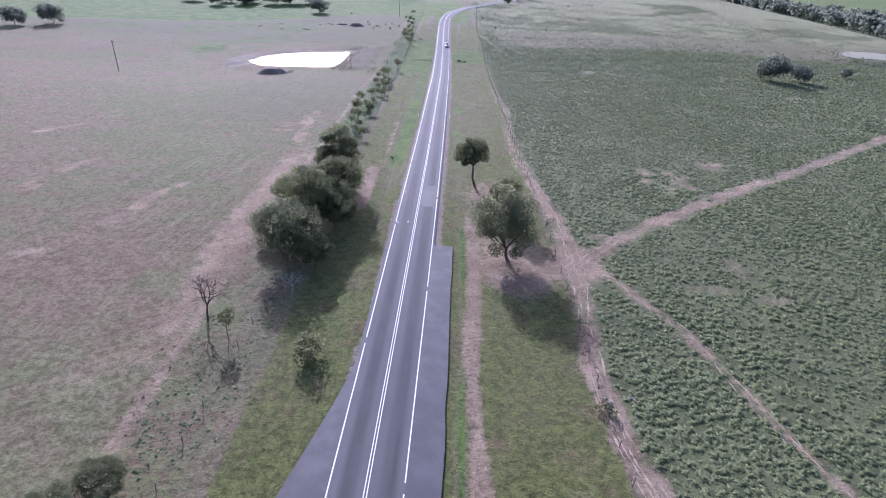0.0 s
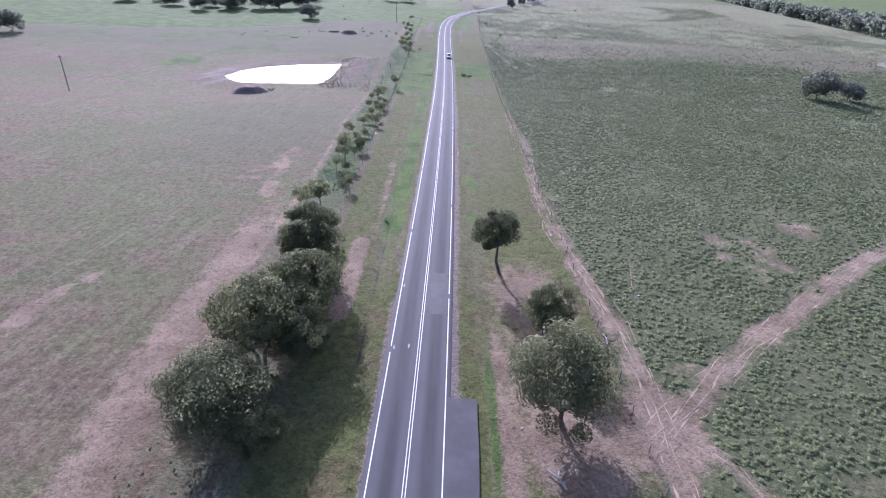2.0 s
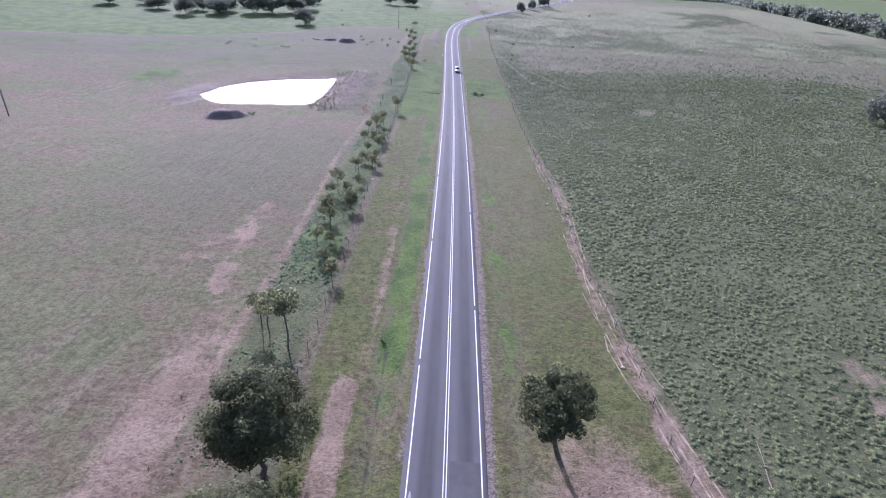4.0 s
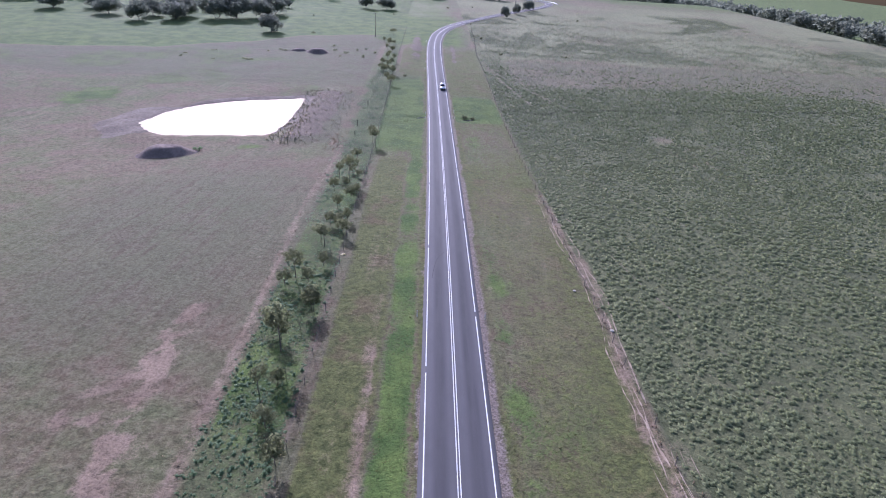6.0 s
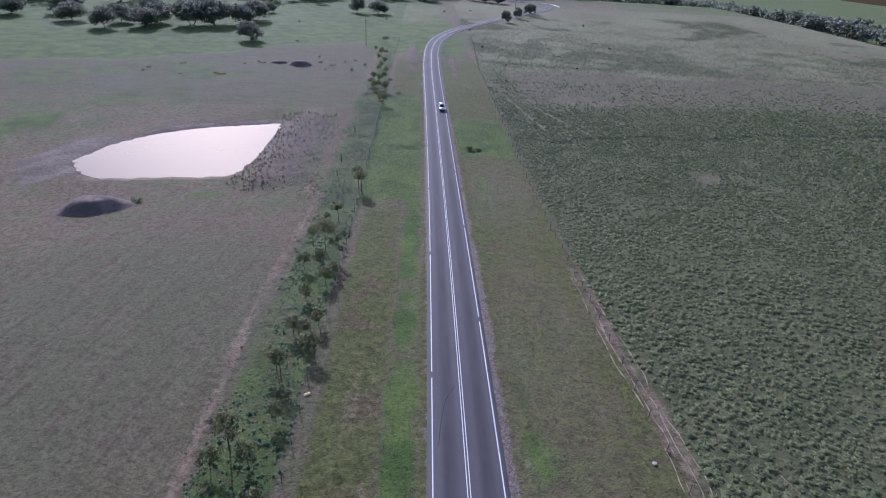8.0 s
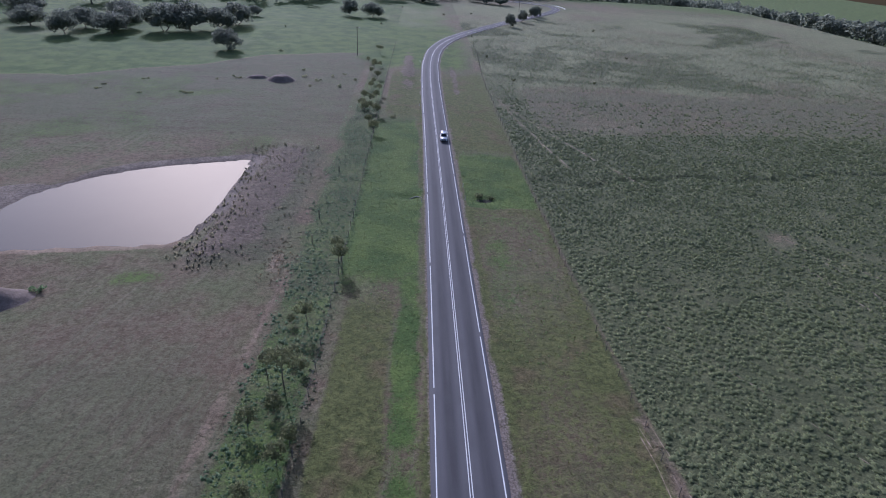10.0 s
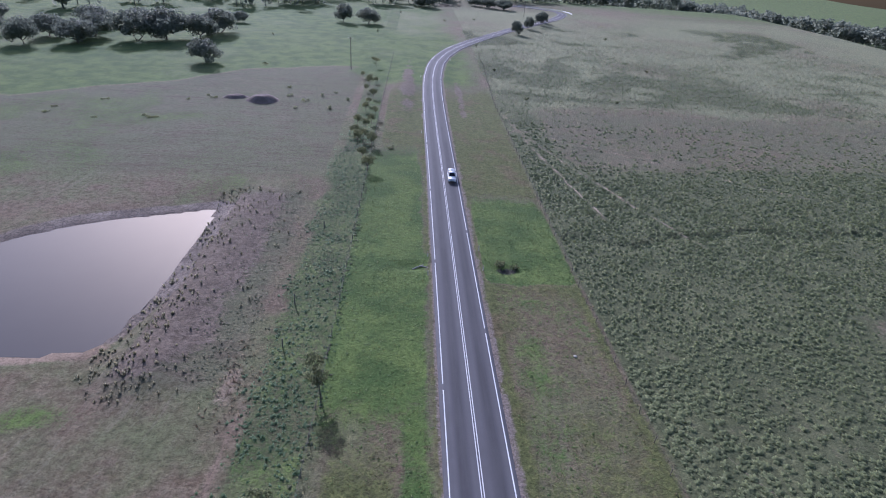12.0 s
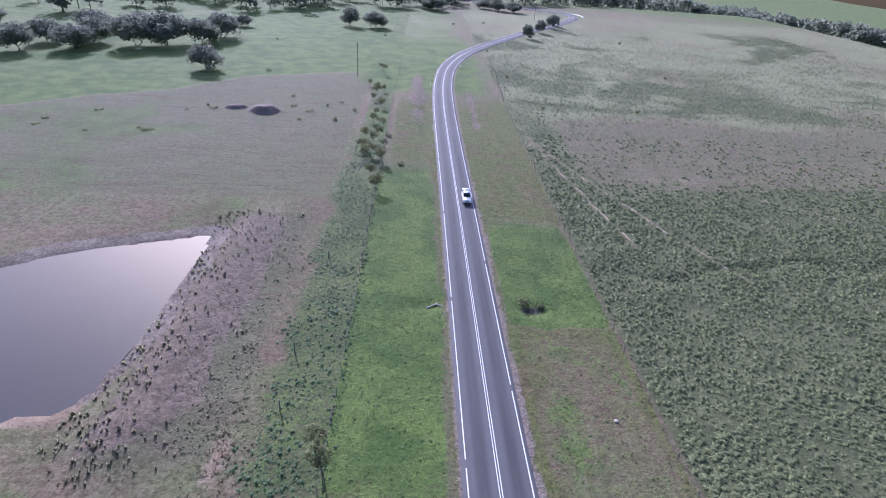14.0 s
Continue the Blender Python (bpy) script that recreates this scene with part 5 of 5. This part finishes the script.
for i, (x, y, w, h) in enumerate([(-50, 362, 2.6, 0.9), (-44, 357, 3.0, 1.0), (-40, 364, 2.4, 0.8), (-35, 350, 3.2, 1.0), (-31, 360, 3.0, 1.0), (-52, 372, 2.6, 0.8), (-36, 368, 2.2, 0.8), (-46, 349, 2.0, 0.7)]):
    put_shrub("shrub", x, y, w, h, 140 + i, M_LEAF_PALE, "low grey-green scrub on disturbed ground", dense=4.5, size=0.35, blobs_n=6)
for i, (x, y, s) in enumerate([(-110.8, 334.7, 1.3), (-101.5, 348.5, 1.5), (-96.8, 332.1, 1.2), (-82.1, 334.3, 2.0), (-84.6, 335.4, 1.3), (-111, 339.2, 1.1), (-72.5, 356, 1.6), (-75, 358, 1.1), (-79, 353, 1.2)]):
    put_shrub("shrub", x, y, s * 1.8, 0.4, 190 + i, M_LEAF, "low dark tussock in the grazed paddock", dense=5, size=0.35, blobs_n=5)
put_shrub("shrub", 6.0, 260.2, 2.6, 1.2, 63, M_LEAF_DARK, "dark reeds around the culvert hollow", size=0.3)
put_shrub("shrub", 8.2, 259.8, 1.9, 0.9, 64, M_LEAF_DARK, "dark reeds around the culvert hollow", size=0.3)
put_shrub("shrub", -15.2, 317.0, 2.0, 1.0, 65, M_LEAF_DARK, "low dark bush on the mown verge", size=0.3)
put_shrub("shrub", 17.8, 39.5, 2.4, 1.1, 66, M_LEAF_DARK, "low bush against the fence", size=0.3)
put_shrub("shrub", -13.6, 45.5, 4.6, 3.4, 67, M_LEAF, "bushy shrub by the road drain", dense=12, size=0.25, blobs_n=14)
put_shrub("shrub", -11.0, 113.0, 1.0, 0.7, 68, M_LEAF_DARK, "small dark bush at the head of the drain", size=0.25)
for i, (x, y, w, h) in enumerate([(-23.5, 76, 4.0, 2.6), (-24.0, 81, 4.0, 2.6), (-22.5, 90, 3.6, 2.2), (-22.5, 99, 3.6, 2.0), (-18.5, 72, 3.0, 1.8), (-17.4, 100.5, 2.6, 1.4)]):
    put_shrub("shrub", x, y, w, h, 80 + i, M_LEAF, "undergrowth shrub beneath the roadside gums")
for i, (x, y, w, h) in enumerate([(30, 372, 2.2, 1.2), (63, 372, 1.6, 1.0), (24, 415, 2.4, 1.2), (105, 520, 3.0, 1.6), (96, 430, 2.0, 1.0), (22, 470, 2.0, 1.4), (-80, 470, 2.2, 1.2), (-68, 404, 3.0, 0.9), (-30, 500, 2.0, 1.2), (10, 560, 2.6, 1.6), (30, 575, 2.2, 1.4), (-20, 590, 2.2, 1.4)]):
    put_shrub("shrub", x, y, w, h, 100 + i, M_LEAF_DARK, "scattered low bush in the open paddock", dense=5.0, size=0.4, blobs_n=5)


def dead_tree(x, y, height, seed, label, wood_mat=None):
    """A leafless tree: forking bare branches, thinner each time."""
    rnd = random.Random(seed)
    root = new("dead_tree")
    limbs = {}

    def grow(p, d, length, r, depth, key):
        q = p + d * length
        limbs.setdefault(key, []).append(tube([p, (p + q) / 2 + Vector((rnd.uniform(-1, 1), rnd.uniform(-1, 1), 0)) * length * 0.06, q], [r, r * 0.8, r * 0.62], 5 if depth < 3 else 3))
        if depth < 5:
            for i in range(4 if depth == 0 else 3 if depth in (1, 2, 3) else 2):
                e = (d + Vector((rnd.uniform(-1, 1), rnd.uniform(-1, 1), rnd.uniform(-0.4, 0.5))) * 1.25).normalized()
                grow(q, e, length * rnd.uniform(0.6, 0.82), r * 0.58, depth + 1, key if depth else i + 1)
    grow(Vector((0, 0, -0.2)), Vector((0.08, 0.05, 1)).normalized(), height * 0.3, height * 0.022, 0, 0)
    for key, pieces in limbs.items():
        part("branch" if key else "trunk", joined(pieces), wood_mat or M_BAREWOOD, root)
    root.location = (x, y, float(ground_z(x, y)))
    return tagged(root, label, "dead tree")


dead_tree(-27.0, 51.5, 7.6, 3, "leafless dead tree beside the dirt track")
dead_tree(-25.6, 88.4, 3.6, 8, "small leafless dead tree beside the dirt track")
dead_tree(-18.6, 58.0, 4.2, 21, "grey leafless bush in the shade of the gums", M_DEADWOOD)
dead_tree(-21.8, 147.0, 2.2, 11, "broken dead shrub in the weedy strip")


def fallen_branch(x, y, turn, size, label):
    root = new("fallen_branch")
    part("limb", tube([(0, 0, 0.06), (0.9, 0.1, 0.3), (2.0, 0.5, 0.26)], [0.1, 0.09, 0.06], 6), M_DEADWOOD, root)
    part("fork", tube([(1.1, 0.15, 0.3), (1.7, -0.5, 0.36), (1.9, -1.2, 0.3)], [0.08, 0.07, 0.04], 5), M_DEADWOOD, root)
    root.matrix_basis = Matrix.LocRotScale((x, y, float(ground_z(x, y))), Euler((0, 0, turn)), (size,) * 3)
    return tagged(root, label, "branch", "fallen branches")


fallen_branch(-9.2, 259.2, 0.3, 1.4, "bleached fallen branch in the green verge")
fallen_branch(17.9, 41.6, -1.0, 0.8, "bleached fallen branch against the fence")
fallen_branch(20.4, 41.6, -0.1, 0.6, "bleached fallen branch among the weeds")
fallen_branch(9.6, 62.0, 2.0, 1.1, "fallen branch under the roadside gum")
fallen_branch(18.3, 82.0, 1.4, 0.9, "bleached fallen branch along the fence")


def stone(x, y, size, seed, label):
    rnd = random.Random(seed)
    bm = bmesh.new()
    bmesh.ops.create_icosphere(bm, subdivisions=2, radius=size / 2)
    for p in bm.verts:
        p.co = p.co * rnd.uniform(0.82, 1.12)
        p.co.z *= 0.42
    ob = part("stone", bm, M_STONE)
    ob.location = (x, y, float(ground_z(x, y)) + size * 0.15)
    return tagged(ob, label, "stone", "pale stones")


for i, (x, y, s) in enumerate([(12.5, 236.8, 0.55), (15.5, 158.0, 0.5), (18.1, 148.4, 0.6), (16.4, 110.4, 0.5), (25.5, 93.0, 0.4), (14.0, 83.0, 0.5), (6.5, 68.5, 0.3)]):
    stone(x, y, s, 30 + i, "pale stone lying in the grass")


def feed_sack(x, y):
    """A crumpled yellow sack lying flat."""
    rnd = random.Random(5)
    bm = bmesh.new()
    bmesh.ops.create_grid(bm, x_segments=8, y_segments=6, size=0.5)
    for p in bm.verts:
        edge_k = max(abs(p.co.x), abs(p.co.y)) * 2
        p.co.z = 0.16 * (1 - edge_k ** 2) + rnd.uniform(-0.02, 0.04)
        p.co.x *= 1.1
        p.co.y *= 0.7
    bmesh.ops.solidify(bm, geom=bm.faces[:], thickness=0.02)
    ob = part("feed_sack", bm, plain("yellow_sack_plastic", (0.62, 0.5, 0.2), 0.5, 0, 0.4, 0.3, 3.0), smooth=True)
    ob.matrix_basis = Matrix.LocRotScale((x, y, float(ground_z(x, y)) + 0.04), Euler((0, 0, 0.5)), (0.7,) * 3)
    return tagged(ob, "crumpled yellow plastic sack lying by the fence", "sack")


feed_sack(-19.2, 166.9)


# ---- fences and poles ----
def fence(x_of, y0, y1, gap, label, tall=1.15):
    """A stock fence: round posts on a shared mesh, with four wires."""
    root = new("fence")
    post_me = raw_mesh("post", *tube([(0, 0, -0.3), (0, 0, 0.5), (0.01, 0, tall)], [0.045, 0.042, 0.038], 6))
    post_me.materials.append(M_POST)
    rnd = random.Random(int(y0 + x_of(y0) * 7))
    tops = []
    y = y0
    while y < y1:
        x = x_of(y)
        z = float(ground_z(x, y))
        ob = new("post", post_me)
        ob.parent = root
        ob.matrix_basis = Matrix.LocRotScale((x, y, z), Euler((rnd.gauss(0, 0.04), rnd.gauss(0, 0.04), rnd.uniform(0, 3))), (1, 1, rnd.uniform(0.9, 1.12)))
        tops.append((x, y, z))
        y += gap * rnd.uniform(0.9, 1.1)
    for h in (0.3, 0.58, 0.85, 1.08):
        part("wire", tube([(x, y, z + h) for x, y, z in tops], [0.007] * len(tops), 3), M_WIRE, root)
    return tagged(root, label, "fence")


fence(lambda y: -19.6 - 2.8 * float(1 - step(25, 130, y)) + 0.5 * math.sin(y / 60), 14, 440, 4.6, "weathered post and wire fence beside the weedy strip")
fence(lambda y: 17.6 + 0.4 * math.sin(y / 40) + 3.0 * float(step(360, 430, y)), 12, 440, 4.6, "weathered post and wire fence along the weedy paddock")


def lone_post(x, y, tall):
    ob = part("post", tube([(0, 0, -0.3), (0, 0, tall * 0.5), (0.03, 0.02, tall)], [0.1, 0.09, 0.085], 7), M_POST)
    ob.location = (x, y, float(ground_z(x, y)))
    return tagged(ob, "old grey timber strainer post in the weeds", "post", "old strainer posts")


for x, y, h in ((-26.0, 238.3, 1.4), (-26.4, 248.3, 1.8), (-25.8, 272.9, 1.4)):
    lone_post(x, y, h)


def power_pole(x, y, tall, label):
    root = new("power_pole")
    part("pole", tube([(0, 0, -0.5), (0, 0, tall * 0.6), (0, 0, tall)], [0.17, 0.14, 0.11], 8), M_POST, root)
    part("crossarm", box(0, 0.12, tall - 0.5, 1.8, 0.1, 0.12, 0.01), M_POST, root)
    for dx in (-0.8, 0.0, 0.8):
        part("insulator", tube([(dx, 0.12, tall - 0.44), (dx, 0.12, tall - 0.34), (dx, 0.12, tall - 0.26)], [0.03, 0.06, 0.04], 6), M_WHITE, root)
    root.location = (x, y, float(ground_z(x, y)))
    return tagged(root, label, "power pole", "power poles")


power_pole(-34.6, 404.0, 12.0, "grey timber power pole in the green paddock")
power_pole(-122.5, 205.5, 11.0, "grey timber power pole in the dry paddock")
power_pole(71.5, 614.0, 11.0, "grey timber power pole beside the bend")

M_RED = plain("red_reflector", (0.5, 0.03, 0.02), 0.3, 0, 0.5, 0.1)
M_STEEL = plain("galvanised_steel", (0.55, 0.56, 0.57), 0.45, 0.8, 0.5, 0.2)


def guide_post(x, y):
    root = new("guide_post")
    part("post", box(0, 0, 0.42, 0.1, 0.05, 1.1, 0.012), M_WHITE, root)
    part("reflector", box(0, -0.028, 0.82, 0.06, 0.012, 0.1), M_RED, root, "red reflector")
    root.location = (x, y, float(ground_z(x, y)))
    return tagged(root, "white plastic guide post at the road edge", "guide post", "guide posts")


for x, y in ((-6.6, 262.6), (-6.7, 256.4), (2.5, 258.2), (2.5, 265.0), (-7.2, 330), (-7.0, 395), (6.2, 430), (-7.3, 150.0), (1.6, 150.0)):
    guide_post(x, y)


def guard_rail(pts):
    """A steel rail on posts round the outside of the far bend."""
    root = new("guard_rail")
    rail = []
    for x, y in pts:
        z = float(land(x, y))
        part("post", box(x, y, z + 0.3, 0.1, 0.1, 0.85), M_STEEL, root)
        rail.append((x, y, z + 0.6))
    part("rail", tube(rail, [0.16] * len(rail), 6), M_WHITE, root)
    return tagged(root, "white guard rail round the far bend", "guard rail")


guard_rail([(115, 640), (116.5, 648), (116, 657), (113, 667), (107, 676), (99, 683), (90, 688), (80, 693)])

# ---- the car ----
M_PAINT = plain("white_car_paint", (0.8, 0.8, 0.8), 0.2, 0, 0.6, 0.05, 1.5, 0.0)
M_GLASS = plain("dark_car_glass", (0.012, 0.014, 0.016), 0.05, 0, 0.6, 0.1)
M_RUBBER = plain("tyre_rubber", (0.02, 0.02, 0.02), 0.85, 0, 0.2, 0.2)
M_TRIM = plain("black_trim", (0.025, 0.025, 0.027), 0.6, 0, 0.3, 0.2)
M_LAMP = plain("clear_lamp_glass", (0.6, 0.62, 0.64), 0.08, 0.3, 0.6, 0.1)


def prism(profile, half, taper=0.0, z0=0.0, bevel=0.04):
    """A side profile drawn out across the car, its upper edges leaning in."""
    bm = bmesh.new()
    zmax = max(p[1] for p in profile)
    rings = []
    for s in (-1, 1):
        rings.append([bm.verts.new((x, s * (half - taper * max(0.0, (z - z0) / (zmax - z0))), z)) for x, z in profile])
    n = len(profile)
    bm.faces.new(rings[0])
    bm.faces.new(rings[1][::-1])
    for i in range(n):
        bm.faces.new((rings[0][i], rings[1][i], rings[1][(i + 1) % n], rings[0][(i + 1) % n]))
    bmesh.ops.recalc_face_normals(bm, faces=bm.faces[:])
    if bevel:
        bmesh.ops.bevel(bm, geom=bm.edges[:], offset=bevel, segments=2, affect="EDGES")
    return bm


def panel(corners, thick=0.012):
    """A thin plate over four corners."""
    a, b, c, d = (Vector(p) for p in corners)
    n = (b - a).cross(d - a).normalized() * thick
    v = [a - n, b - n, c - n, d - n, a + n, b + n, c + n, d + n]
    return np.array([tuple(p) for p in v]), np.array([(0, 3, 2, 1), (4, 5, 6, 7), (0, 1, 5, 4), (1, 2, 6, 5), (2, 3, 7, 6), (3, 0, 4, 7)])


def utility_car(x, y, turn):
    car = new("utility_car")
    part("body", prism([(-2.6, 0.42), (-2.6, 1.0), (-0.95, 1.04), (0.95, 1.04), (2.2, 0.96), (2.55, 0.8), (2.6, 0.45), (2.2, 0.34), (-2.2, 0.36)], 0.92, 0.06, 0.6, 0.07), M_PAINT, car, "white painted body", True)
    part("cabin", prism([(-0.95, 1.0), (-0.85, 1.68), (-0.5, 1.78), (0.35, 1.76), (1.1, 1.02)], 0.82, 0.17, 1.0, 0.05), M_PAINT, car, "white cabin roof", True)
    part("canopy", prism([(-2.58, 0.98), (-2.5, 1.62), (-2.3, 1.7), (-1.02, 1.7), (-0.98, 0.98)], 0.86, 0.13, 1.0, 0.05), M_PAINT, car, "white tray canopy", True)
    part("windscreen", panel([(1.1, -0.7, 1.08), (1.1, 0.7, 1.08), (0.42, 0.58, 1.72), (0.42, -0.58, 1.72)], 0.02), M_GLASS, car, "dark windscreen")
    for s in (-1, 1):
        part("side_window", panel([(0.82, s * 0.81, 1.14), (-0.75, s * 0.81, 1.14), (-0.7, s * 0.685, 1.62), (0.4, s * 0.685, 1.64)], 0.015), M_GLASS, car, "dark side glass")
        part("canopy_window", panel([(-1.15, s * 0.835, 1.15), (-2.4, s * 0.835, 1.15), (-2.32, s * 0.76, 1.55), (-1.15, s * 0.76, 1.55)], 0.012), M_GLASS, car, "dark canopy glass")
        part("headlight", box(2.44, s * 0.68, 0.8, 0.22, 0.36, 0.16, 0.03), M_LAMP, car, "clear headlight")
        part("tail_light", box(-2.6, s * 0.8, 0.82, 0.05, 0.14, 0.34, 0.01), M_RED, car, "red tail light")
        part("mirror", box(0.78, s * 1.02, 1.14, 0.14, 0.2, 0.16, 0.03), M_PAINT, car)
        for wx in (-1.55, 1.6):
            tyre_bm = bmesh.new()
            bmesh.ops.create_cone(tyre_bm, cap_ends=True, segments=24, radius1=0.38, radius2=0.38, depth=0.26, matrix=Matrix.LocRotScale((wx, s * 0.8, 0.38), Euler((radians(90), 0, 0)), None))
            bmesh.ops.bevel(tyre_bm, geom=tyre_bm.edges[:], offset=0.03, segments=1, affect="EDGES")
            wheel = part("wheel", tyre_bm, M_RUBBER, car, "black tyre")
            rim = bmesh.new()
            bmesh.ops.create_cone(rim, cap_ends=True, segments=16, radius1=0.23, radius2=0.2, depth=0.05, matrix=Matrix.LocRotScale((wx, s * 0.93, 0.38), Euler((radians(-90 * s), 0, 0)), None))
            part("rim", rim, M_STEEL, wheel, "grey alloy rim")
    part("grille", box(2.58, 0, 0.76, 0.06, 0.92, 0.16, 0.02), M_TRIM, car, "black grille")
    part("bumper", prism([(2.35, 0.36), (2.35, 0.6), (2.66, 0.6), (2.7, 0.42)], 0.9, 0.0, 0.3, 0.04), M_PAINT, car)
    part("air_intake", box(2.69, 0, 0.5, 0.03, 1.1, 0.1, 0.01), M_TRIM, car)
    part("rear_bumper", box(-2.66, 0, 0.5, 0.14, 1.7, 0.16, 0.03), M_TRIM, car)
    car.matrix_basis = Matrix.LocRotScale((x, y, float(land(x, y)) + 0.085), Euler((0, 0, turn)), None)
    return tagged(car, "white dual-cab utility car with canopy driving on the road", "car")


utility_car(-0.55, 297.5, radians(-90))
